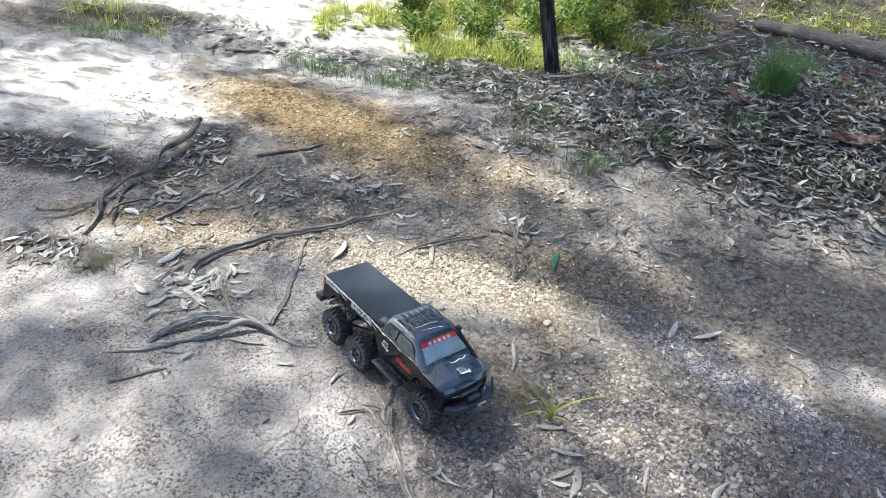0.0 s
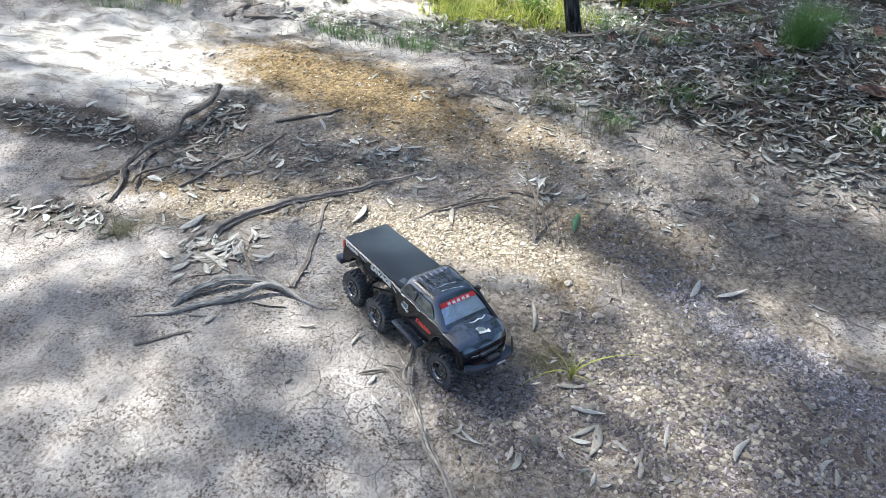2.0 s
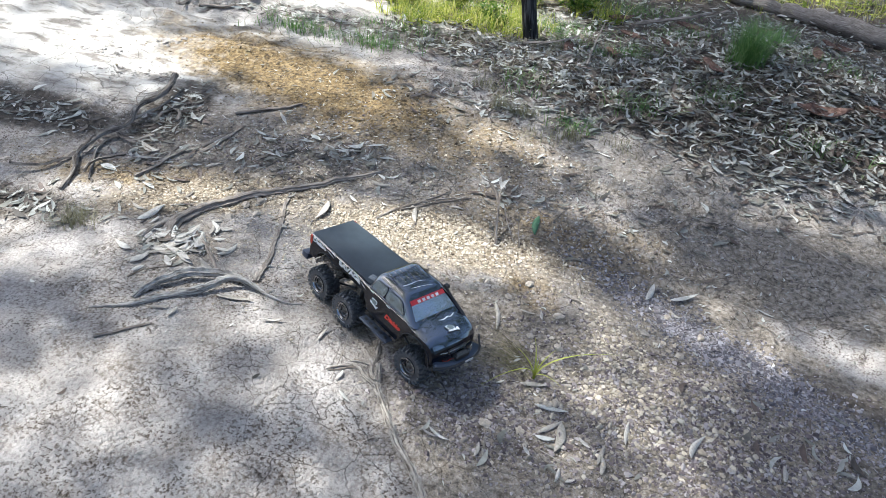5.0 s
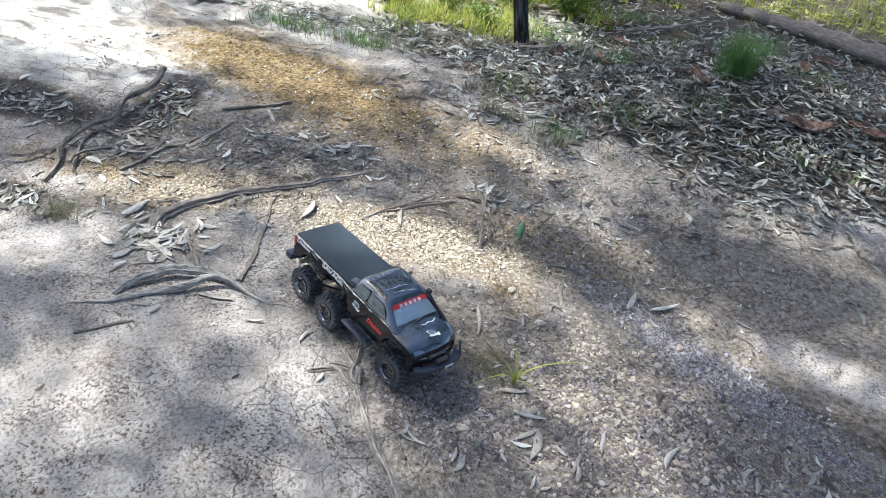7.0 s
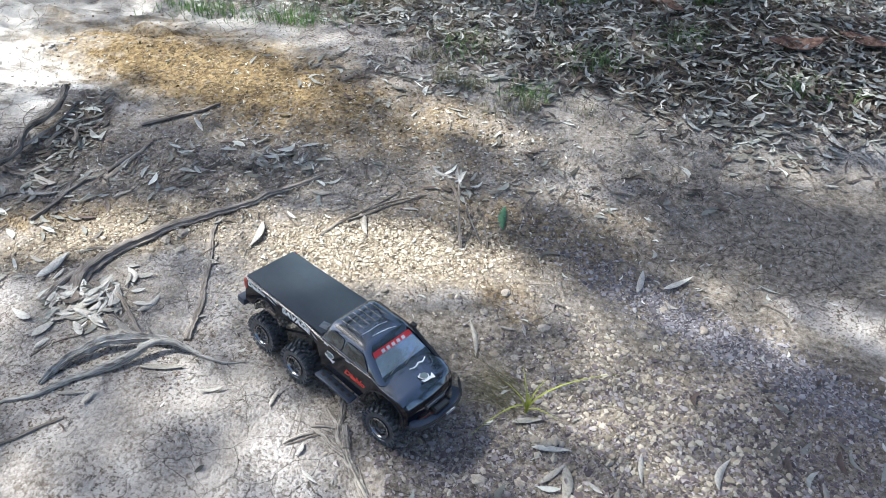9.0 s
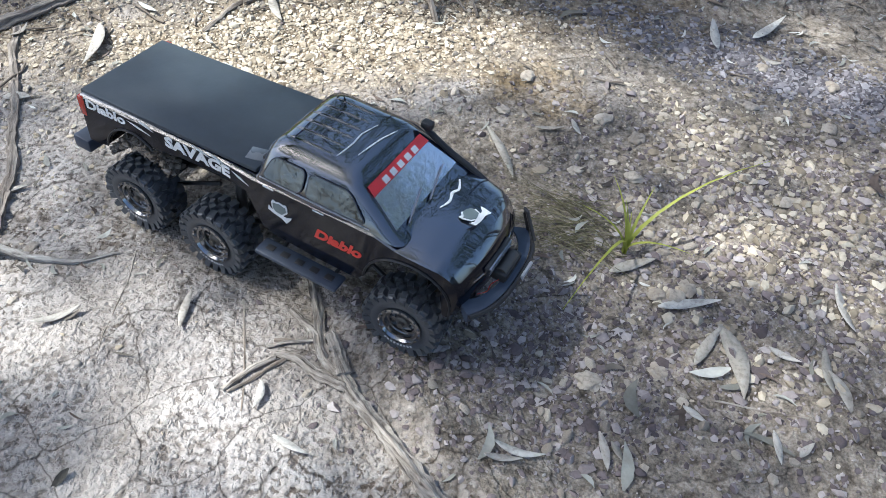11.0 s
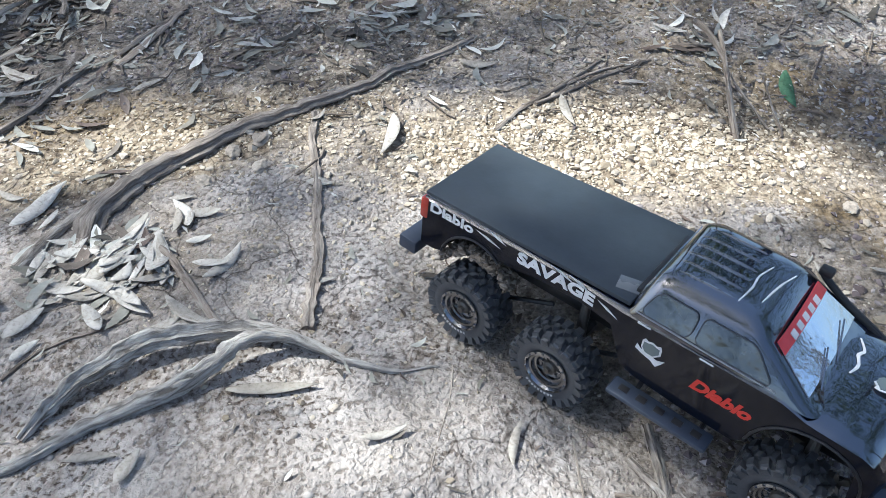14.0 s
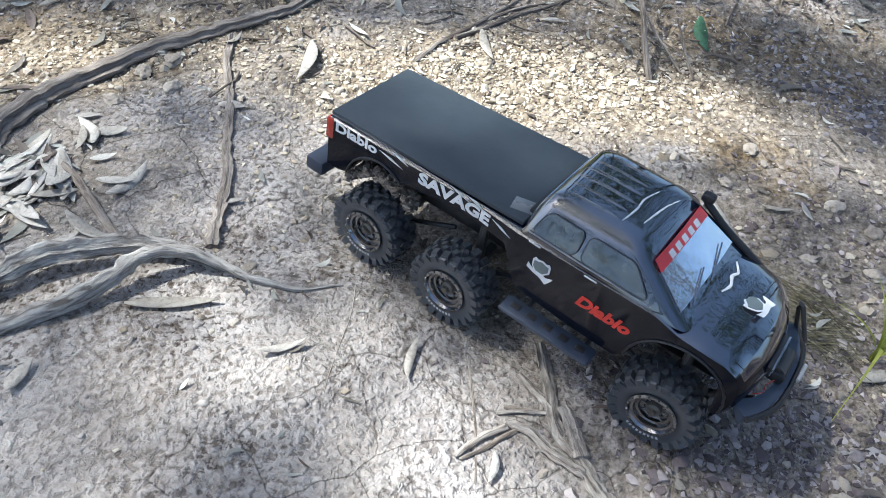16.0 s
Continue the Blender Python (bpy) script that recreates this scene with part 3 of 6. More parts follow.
def scatter_leaves(heap, rng, count, where, lo, hi, lift=0.004, tilt=0.25):
    for _ in range(count):
        x, y = where(rng)
        length = rng.uniform(lo, hi)
        v, f = leaf_shape(length, length * rng.uniform(0.13, 0.36), rng.uniform(-0.25, 0.25), rng.uniform(0, 0.10), rng.uniform(-0.1, 0.4), 4)
        v = turned(v - np.array([length / 2, 0, 0]), rng.normal(0, tilt), rng.normal(0, tilt * 0.6), rng.uniform(0, 6.28))
        v = v + np.array([x, y, gz(x, y) + lift + rng.uniform(0, lift * 2.5)])
        heap.add(v, f)


def in_litter(rng):
    while True:
        x, y = rng.uniform(-0.6, 2.5) + abs(rng.normal(0, 0.5)), 1.2 + abs(rng.normal(0, 1.5))
        over = y - litter_edge(x) + 0.12 * noise.noise((x * 4, y * 4, 5.0))
        if y > 2.2 and rng.random() < min(0.6, (y - 2.2) * 1.2):
            continue
        if over > 0 and (over > 0.25 or rng.random() < 0.35 + over * 2):
            return x, y


def round_spot(cx, cy, rx, ry, turn=0.0):
    c, s = math.cos(radians(turn)), math.sin(radians(turn))

    def pick(rng):
        u, w = rng.normal(0, 0.5) * rx, rng.normal(0, 0.5) * ry
        return cx + u * c - w * s, cy + u * s + w * c
    return pick


def build_litter():
    rng, heap = np.random.default_rng(8), Heap()
    scatter_leaves(heap, rng, 6500, in_litter, 0.030, 0.085, 0.007, 0.25)
    scatter_leaves(heap, rng, 9500, in_litter, 0.018, 0.055, 0.011, 0.55)
    for count, *e in ((420, 1.35, 1.25, 0.45, 0.20), (240, -1.62, 0.77, 0.40, 0.12), (170, -1.04, 0.92, 0.10, 0.26), (110, -1.20, 0.22, 0.26, 0.10),
                      (46, -0.60, 0.15, 0.10, 0.09), (46, -0.24, 0.86, 0.12, 0.06), (14, 0.62, -0.24, 0.25, 0.12), (90, 0.75, 0.9, 0.7, 0.3),
                      (120, -0.55, 0.80, 0.5, 0.22), (60, -0.95, 0.55, 0.3, 0.2), (26, 0.32, 0.85, 0.08, 0.08), (110, 0.2, 1.35, 0.5, 0.2),
                      (90, -1.5, 2.2, 0.5, 0.25), (200, 0.2, 1.45, 0.6, 0.18), (30, 1.3, 0.0, 0.3, 0.25), (300, -0.2, 1.95, 0.7, 0.18), (420, -0.8, 2.12, 0.6, 0.16), (60, -1.7, 2.3, 0.4, 0.2)):
        scatter_leaves(heap, rng, count, round_spot(*e), 0.025, 0.07, 0.002, 0.12)
    for count, *e in ((900, 0.5, 0.95, 0.9, 0.4), (600, -0.6, 0.85, 0.6, 0.3), (300, 0.0, 0.1, 1.0, 0.5), (250, -0.6, 1.4, 0.7, 0.25), (250, 1.2, 0.6, 0.5, 0.3)):
        scatter_leaves(heap, rng, count, round_spot(*e), 0.008, 0.028, 0.0015, 0.25)
    return heap.make("leaf_litter", M_LITTER, "grey and brown dry gum leaf litter", "leaves")


build_litter()


def build_twigs():
    rng, heap = np.random.default_rng(21), Heap()
    spots = [in_litter] * 14 + [round_spot(-1.1, 0.9, 0.2, 0.35), round_spot(-0.4, 0.75, 0.7, 0.3), round_spot(0.95, 0.75, 0.7, 0.4)]
    for k in range(2300):
        x, y = spots[k % len(spots)](rng)
        n, length, r = 4, rng.uniform(0.03, 0.16) * (1.6 if k % len(spots) < 14 else 0.6), rng.uniform(0.0008, 0.0024)
        a, c = rng.uniform(0, 6.28), rng.uniform(-0.6, 0.6)
        v, f = [], []
        for i in range(n + 1):
            s = i / n - 0.5
            px, py = x + length * s * math.cos(a + c * s), y + length * s * math.sin(a + c * s)
            pz = gz(px, py) + r * 0.7 + 0.006 * rng.random()
            for j in range(4):
                b = j * math.pi / 2
                v.append((px - math.sin(a) * math.cos(b) * r, py + math.cos(a) * math.cos(b) * r, pz + math.sin(b) * r))
        for i in range(n):
            for j in range(4):
                p, q = 4 * i + j, 4 * i + (j + 1) % 4
                f += [(p, q, q + 4), (p, q + 4, p + 4)]
        heap.add(np.array(v), f)
    return heap.make("twig_litter", M_STICK, "thin weathered twigs lying among the leaves", "twigs")


build_twigs()


def blade(rng, length, width, lean, az, rows=4):
    v, f = [], []
    for i in range(rows + 1):
        s = i / rows
        w = width * 0.5 * (1 - s * 0.92)
        r, z = lean * length * s * s, length * s * (1 - 0.35 * lean * s * s)
        cx, cy = math.cos(az) * r, math.sin(az) * r
        v += [(cx - math.sin(az) * w, cy + math.cos(az) * w, z), (cx + math.sin(az) * w, cy - math.cos(az) * w, z)]
    for i in range(rows):
        a = 2 * i
        f += [(a, a + 1, a + 3), (a, a + 3, a + 2)]
    return np.array(v), np.array(f)


def blades(heap, rng, count, where, lo, hi, width, lean=(0.1, 0.9)):
    for _ in range(count):
        x, y = where(rng)
        v, f = blade(rng, rng.uniform(lo, hi), width * rng.uniform(0.6, 1.3), rng.uniform(*lean), rng.uniform(0, 6.28))
        heap.add(v + np.array([x, y, gz(x, y) - 0.003]), f)


def far_grass(rng):
    while True:
        x, y = rng.uniform(-2.8, 2.8), rng.uniform(2.0, 5.4)
        near = 2.35 if x < 0.3 else 2.75 if x < 0.7 else 3.5
        if x < -1.25 and not (x < -1.9 and 2.0 < y < 2.45):
            continue
        if x < -1.9:
            near = 1.9
        if (x > 0.75 or x < -1.9) and rng.random() < 0.75:
            continue
        clump = 0.8 * noise.noise((x * 2.2, y * 2.2, 31.0)) + 0.8 * noise.noise((x * 6, y * 6, 32.0))
        if y > near + 0.2 * noise.noise((x * 3, y * 3, 33.0)) and clump > rng.uniform(-0.15, 0.30) + (0.12 if x < -0.7 else 0.0):
            return x, y


def build_grass():
    rng, heap = np.random.default_rng(12), Heap()
    blades(heap, rng, 19000, far_grass, 0.03, 0.19, 0.0042, (0.2, 1.4))
    scatter_leaves(heap, rng, 5000, far_grass, 0.03, 0.09, 0.006, 0.3)
    ob = heap.make("grass", M_GRASS, "sunlit yellow-green bush grass behind the track", "grass")
    heap = Heap()
    for n, *e in ((60, -0.953, 0.16, 0.07, 0.03), (70, 0.22, 1.42, 0.07, 0.1), (60, 0.42, 1.22, 0.10, 0.06), (60, 0.05, 1.75, 0.2, 0.1), (60, -1.9, 2.3, 0.4, 0.15), (60, -0.6, 1.85, 0.5, 0.12),
                  (50, 0.72, 1.27, 0.08, 0.05), (80, 0.35, 1.75, 0.3, 0.15), (900, 0.9, 1.9, 0.8, 0.35), (900, 0.3, 2.2, 0.7, 0.25), (500, 1.3, 2.6, 0.7, 0.3), (160, -0.3, 2.0, 0.5, 0.1), (110, 0.30, 1.345, 0.05, 0.03), (90, 0.21, 1.38, 0.06, 0.03), (80, 0.10, 1.545, 0.07, 0.05), (80, 0.516, 1.26, 0.05, 0.03), (60, 1.12, 1.69, 0.05, 0.04)):
        blades(heap, rng, n, round_spot(*e), 0.02, 0.07, 0.0035)
    green = Heap()
    for n, *e in ((120, 0.75, 1.55, 0.14, 0.08), (90, 0.5, 1.32, 0.10, 0.05), (120, 1.1, 1.75, 0.15, 0.1), (130, 0.4, 2.4, 0.2, 0.1), (160, 0.95, 2.45, 0.25, 0.12), (120, 1.6, 2.2, 0.2, 0.1), (90, 0.25, 1.6, 0.12, 0.12), (160, -0.45, 2.15, 0.35, 0.08), (90, 1.5, 1.5, 0.2, 0.1), (200, 0.8, 3.0, 0.3, 0.15), (120, -2.0, 2.0, 0.3, 0.1), (260, -0.92, 1.90, 0.22, 0.08), (260, -0.51, 1.85, 0.22, 0.09), (320, 0.32, 2.60, 0.25, 0.12), (260, 0.66, 2.14, 0.2, 0.1), (220, 1.38, 2.38, 0.07, 0.05), (200, -2.25, 1.9, 0.25, 0.1)):
        blades(green, rng, n, round_spot(*e), 0.03, 0.10, 0.0035, (0.3, 1.2))
    green.make("grass", M_TUFT, "sparse green grass growing through the litter", "grass")
    heap.make("grass", M_DRYGRASS, "sparse faded grass at the edge of the clay", "grass")
    return ob


build_grass()


# ---- roots, sticks, log ----
def root(name, label, category, pts, r0, r1, material, dz=0.0, sides=12, rough=0.2, flat=0.8, seed=1, lifts=None, group="", lead=1.0):
    path = smooth_path([(x, y, 0) for x, y in pts], 6)
    n = len(path)
    rnd = random.Random(seed)
    out, radii = [], []
    for i, p in enumerate(path):
        s = i / (n - 1)
        r = (r0 + (r1 - r0) * s) * min(1.0, lead + s * 1.7)
        r *= 1 + (0.32 if rough > 0.4 else 0.14) * math.sin(i * 1.7 + seed) * rnd.random()
        lift = lifts(s) if lifts else 0.0
        wob = 0.45 * r0
        p = p + Vector((noise.noise((p.x * 14, p.y * 14, seed)), noise.noise((p.x * 14, p.y * 14, seed + 40.0)), 0)) * wob
        out.append((p.x, p.y, gz(p.x, p.y) + r * dz + lift))
        radii.append(r)
    bm = bmesh.new()
    tube(bm, out, radii, sides, rough, seed, flat)
    ob = part(name, bm, material, None, "", 60)
    return tagged(ob, label, category, group)


P_R1 = [(-0.644, 0.139), (-0.656, 0.230), (-0.650, 0.311), (-0.617, 0.368), (-0.572, 0.425), (-0.508, 0.500), (-0.439, 0.543), (-0.386, 0.578), (-0.314, 0.633), (-0.242, 0.707), (-0.163, 0.777), (-0.122, 0.813)]
P_R1B = [(-0.716, 0.141), (-0.705, 0.216), (-0.678, 0.283), (-0.645, 0.343)]
P_R2A = [(-0.568, -0.130), (-0.549, -0.091), (-0.522, -0.050), (-0.481, -0.015), (-0.427, 0.011), (-0.375, 0.025), (-0.322, 0.032), (-0.281, 0.031), (-0.238, 0.026)]
P_R2B = [(-0.559, -0.161), (-0.521, -0.121), (-0.470, -0.089), (-0.413, -0.063), (-0.372, -0.027), (-0.347, 0.002), (-0.312, 0.019), (-0.264, 0.018), (-0.221, 0.007), (-0.167, 0.003), (-0.114, 0.013)]
P_R3 = [(-0.381, 0.553), (-0.372, 0.477), (-0.346, 0.386), (-0.331, 0.324), (-0.319, 0.257), (-0.306, 0.213), (-0.299, 0.156), (-0.294, 0.101), (-0.286, 0.059)]
P_ST1 = [(-0.552, 0.213), (-0.481, 0.145), (-0.398, 0.049)]
P_ST2 = [(-0.947, 0.488), (-0.916, 0.588), (-0.870, 0.713)]
P_ST3 = [(-0.806, 0.701), (-0.772, 0.832), (-0.748, 0.913)]
P_ST4 = [(-0.069, 0.539), (-0.026, 0.601), (0.043, 0.677), (0.131, 0.786)]
P_ST4B = [(0.054, 0.687), (0.129, 0.743), (0.217, 0.785)]
P_R5 = [(0.127, -0.035), (0.135, -0.086), (0.138, -0.134), (0.147, -0.165), (0.165, -0.184), (0.179, -0.211), (0.194, -0.233), (0.22, -0.272)]
P_R5B = [(0.102, -0.081), (0.115, -0.097), (0.130, -0.114), (0.140, -0.130)]
P_R5C = [(0.085, -0.148), (0.109, -0.156), (0.132, -0.176), (0.156, -0.190), (0.172, -0.200)]
P_R5D = [(0.152, -0.123), (0.158, -0.144), (0.161, -0.163), (0.166, -0.182)]
P_R5E = [(0.075, -0.137), (0.102, -0.131), (0.132, -0.128)]
P_R5F = [(0.030, -0.200), (0.055, -0.176), (0.085, -0.154)]
P_BR = [(-1.131, 0.333), (-1.155, 0.442), (-1.208, 0.543), (-1.204, 0.667), (-1.147, 0.776), (-1.165, 0.886), (-1.123, 1.018), (-1.151, 1.150)]
P_BR2 = [(-1.085, 0.426), (-1.175, 0.602), (-1.175, 0.691)]
P_S5 = [(-0.817, 1.011), (-0.696, 1.078), (-0.577, 1.141)]
P_S6 = [(-0.830, 0.751), (-0.783, 0.845), (-0.740, 0.935)]
P_S7 = [(-0.562, -0.314), (-0.511, -0.267), (-0.457, -0.218)]
P_S10 = [(-0.002, 0.613), (0.104, 0.705), (0.209, 0.780)]
root("root", "long grey surface root crossing the gravel", "root", P_R1, 0.0235, 0.0068, M_ROOTDARK, 0.3, 24, 0.17, seed=2, lifts=lambda s: -0.03 * max(0.0, 1 - s * 7), group="surface roots")
root("root", "weathered root branch running into the leaf pile", "root", P_R1B, 0.011, 0.012, M_ROOT, 0.2, seed=3, group="surface roots")
root("root", "thick cracked grey root arched over the clay", "root", P_R2A, 0.0160, 0.006, M_ROOTGREY, 0.45, 22, seed=4, flat=1.0, rough=0.34,
     lifts=lambda s: 0.020 * math.sin(math.pi * min(1, s * 1.02)) - 0.012 * s ** 6, group="surface roots", lead=0.3)
root("root", "weathered grey root tapering into the clay", "root", [(-0.65, -0.205), (-0.605, -0.185)] + P_R2B, 0.0155, 0.0012, M_ROOTGREY, 0.4, 22, seed=5, flat=1.0, rough=0.34,
     lifts=lambda s: 0.026 * math.exp(-((s - 0.6) / 0.18) ** 2), group="surface roots", lead=0.2)
root("root", "thin knotted root joining the larger roots", "root", P_R3, 0.0052, 0.0076, M_ROOTDARK, 0.55, seed=6, rough=0.42, group="surface roots")
root("root", "exposed root running along the clay ledge", "root", P_R5 + [(0.250, -0.322), (0.283, -0.365), (0.327, -0.411), (0.360, -0.460), (0.389, -0.511), (0.425, -0.60), (0.46, -0.76)], 0.0075, 0.0135, M_ROOT, 0.35, 16, seed=7, rough=0.35, group="surface roots")
root("root", "short root fork beside the front wheel", "root", P_R5B, 0.0045, 0.006, M_ROOT, 0.6, seed=8, rough=0.3, group="surface roots")
root("root", "short root fork beside the front wheel", "root", P_R5C, 0.0045, 0.0085, M_ROOT, 0.6, seed=9, rough=0.3, group="surface roots")
root("root", "knobbly stub of root beside the front wheel", "root", P_R5D, 0.0065, 0.0085, M_ROOT, 0.9, 14, seed=12, rough=0.35, group="surface roots")
root("root", "flattened rootlet lying across the clay", "root", P_R5E, 0.0025, 0.0035, M_ROOT, 0.8, seed=13, rough=0.3, group="surface roots")
root("root", "pale rootlet half buried in the clay", "root", P_R5F, 0.003, 0.0042, M_ROOT, 0.5, seed=14, rough=0.3, group="surface roots")
root("fallen_branch", "dead grey branch lying with leaf debris", "branch", P_BR, 0.0065, 0.0095, M_DEADWOOD, 0.8, seed=10, rough=0.5, lifts=lambda s: 0.05 * s, group="dead branches")
root("fallen_branch", "dead grey side branch", "branch", P_BR2, 0.004, 0.007, M_DEADWOOD, 1.0, seed=11, rough=0.4, group="dead branches")
for k, pts in enumerate(([(-1.117, 1.140), (-1.105, 1.009), (-1.132, 0.866), (-1.172, 0.766)], [(-1.044, 1.028), (-1.075, 0.910), (-1.063, 0.820)], [(-1.127, 0.991), (-1.022, 0.937), (-0.981, 0.851)], [(-1.180, 0.744), (-1.099, 0.704), (-1.011, 0.739)], [(-1.068, 0.623), (-1.127, 0.523), (-1.106, 0.433)], [(-1.208, 0.553), (-1.277, 0.423), (-1.351, 0.372)])):
    root("stick", "broken dark stick among the leaf debris", "stick", pts, 0.004, 0.007, M_DEADWOOD, 1.0, 8, 0.5, seed=90 + k, lifts=lambda s: 0.025 * s, group="sticks")
for k, (pts, r) in enumerate(((P_ST1, 0.006), (P_ST2, 0.008), (P_ST3, 0.007), (P_ST4, 0.0045), (P_ST4B, 0.003), (P_S5, 0.009), (P_S6, 0.007), (P_S7, 0.005), (P_S10, 0.005))):
    root("stick", "weathered grey-brown stick lying on the soil", "stick", pts, r, r * 0.7, M_STICK, 0.8, 7, 0.2, seed=20 + k, group="sticks")
root("fallen_log", "thin grey log in the grass behind the tree", "log", [(-0.42, 2.90), (-0.1, 2.95), (0.32, 3.08)], 0.022, 0.016, M_STICK, 0.7, 10, 0.1, 1.0, 41)
for k, pts in enumerate(([(-1.594, 1.947), (-1.490, 2.163), (-1.337, 2.150)], [(-1.494, 1.988), (-1.344, 2.044), (-1.240, 2.060)])):
    root("stick", "dark broken stick on the sunlit bank", "stick", pts, 0.011, 0.007, M_STICK, 0.8, 8, 0.2, seed=70 + k, group="sticks")
for k, (pts, r) in enumerate((([(0.712, 2.622), (0.868, 2.70), (1.022, 2.768), (1.219, 3.00)], 0.012), ([(0.175, 2.196), (0.328, 2.201), (0.44, 2.30)], 0.008), ([(0.513, 1.90), (0.525, 2.17), (0.554, 2.60)], 0.006))):
    root("fallen_branch", "thin pale dead branch lying over the leaf litter", "branch", pts, r, r * 0.55, M_STICK, 1.0, 7, 0.2, seed=110 + k, lifts=lambda s: 0.03 + 0.03 * s, group="dead branches")
root("fallen_log", "grey weathered log lying in the leaf litter", "log", [(2.40, 2.98), (1.99, 3.22), (1.74, 3.37), (1.50, 3.50), (1.30, 3.62)], 0.066, 0.030, M_ROOTDARK, 1.0, 16, 0.08, 1.0, 40)


# the first, thinnest strand stands for a hairline crack in the clay
for k, (pts, r) in enumerate((([(-0.101, 0.023), (-0.100, -0.027), (-0.107, -0.085), (-0.113, -0.143)], 0.0009), ([(0.042, -0.062), (0.052, -0.163), (0.053, -0.227)], 0.0014),
                              ([(-0.635, -0.049), (-0.612, -0.008), (-0.582, 0.015), (-0.546, 0.035), (-0.513, 0.054)], 0.003),
                              ([(0.097, -0.155), (0.062, -0.184), (0.036, -0.202)], 0.0034), ([(0.084, -0.127), (0.134, -0.129)], 0.003), ([(0.611, -0.229), (0.665, -0.249), (0.722, -0.267)], 0.0018),
                              ([(0.397, -0.079), (0.391, -0.130), (0.408, -0.186)], 0.0013), ([(0.883, 0.698), (0.918, 0.624), (0.948, 0.564)], 0.002), ([(1.405, 0.969), (1.542, 0.830)], 0.005))):
    root("rootlet", "fine pale strand on the clay, one standing for a crack", "root", pts, r, r * 0.6, M_STICK, 0.5, 6, 0.2, seed=70 + k, group="rootlets")


def forked_twig():
    """A dead twig that stands out of the ground with a fork and pale leaves at its top."""
    ob = new("standing_twig")
    base = Vector((0.349, 0.575, gz(0.349, 0.575)))
    ob.location = base
    bm = bmesh.new()
    tube(bm, smooth_path([(0, 0, -0.01), (-0.012, 0.05, 0.035), (-0.02, 0.10, 0.075), (-0.030, 0.17, 0.115)], 4), [0.0062 - 0.00022 * i for i in range(13)], 7, 0.2, 1)
    part("stem", bm, M_STICK, ob)
    bm = bmesh.new()
    tube(bm, smooth_path([(-0.022, 0.12, 0.086), (-0.05, 0.16, 0.115), (-0.075, 0.185, 0.125)], 4), [0.0042] * 9, 6, 0.2, 2)
    part("side_branch", bm, M_STICK, ob)
    for k, (x, y, z, a) in enumerate(((-0.075, 0.18, 0.127, 2.6), (-0.03, 0.16, 0.12, 1.2), (-0.025, 0.17, 0.118, 1.9))):
        v, f = leaf_shape(0.055, 0.016, 0.1, 0.1, 0.3)
        v = turned(v, 0.4, -0.3, a) + np.array([x, y, z])
        from_arrays("leaf", v.tolist(), f.tolist(), M_LEAF, ob, "curled pale dead leaf")
    return tagged(ob, "dead forked twig with pale curled leaves standing in gravel", "twig")


forked_twig()
root("stick", "thin dark stick leaning beside the forked twig", "stick", [(0.406, 0.607), (0.362, 0.691), (0.338, 0.754)], 0.003, 0.002, M_STICK, 1.0, 6, 0.2, seed=61, lifts=lambda s: 0.05 * s, group="sticks")
root("stick", "thin dark stick leaning beside the forked twig", "stick", [(0.426, 0.591), (0.412, 0.652), (0.402, 0.702)], 0.003, 0.002, M_STICK, 1.0, 6, 0.2, seed=62, lifts=lambda s: 0.05 * s, group="sticks")


# ---- single leaves and stones ----
def fallen_leaf(ends, material, label, k, wide=0.17):
    x0, y0, x1, y1 = ends
    length = math.hypot(x1 - x0, y1 - y0)
    rnd = random.Random(k)
    v, f = leaf_shape(length, max(0.010, length * wide * rnd.uniform(0.85, 1.2)), rnd.uniform(-0.10, 0.10), rnd.uniform(0.02, 0.16), rnd.uniform(0.05, 0.4), 8)
    v = turned(v - np.array([length / 2, 0, 0]), rnd.uniform(-0.25, 0.25), 0, 0)
    ob = from_arrays("fallen_leaf", v.tolist(), f.tolist(), material)
    solid = ob.modifiers.new("thickness", "SOLIDIFY")
    solid.thickness = 0.0006
    cx, cy = (x0 + x1) / 2, (y0 + y1) / 2
    slope = math.atan2(gz(x1, y1) - gz(x0, y0), length)
    ob.matrix_world = pose(cx, cy, (gz(x0, y0) + gz(x1, y1) + gz(cx, cy)) / 3 + 0.004, 0, -math.degrees(slope), math.degrees(math.atan2(y1 - y0, x1 - x0)))
    return tagged(ob, label, "leaf", "fallen gum leaves")


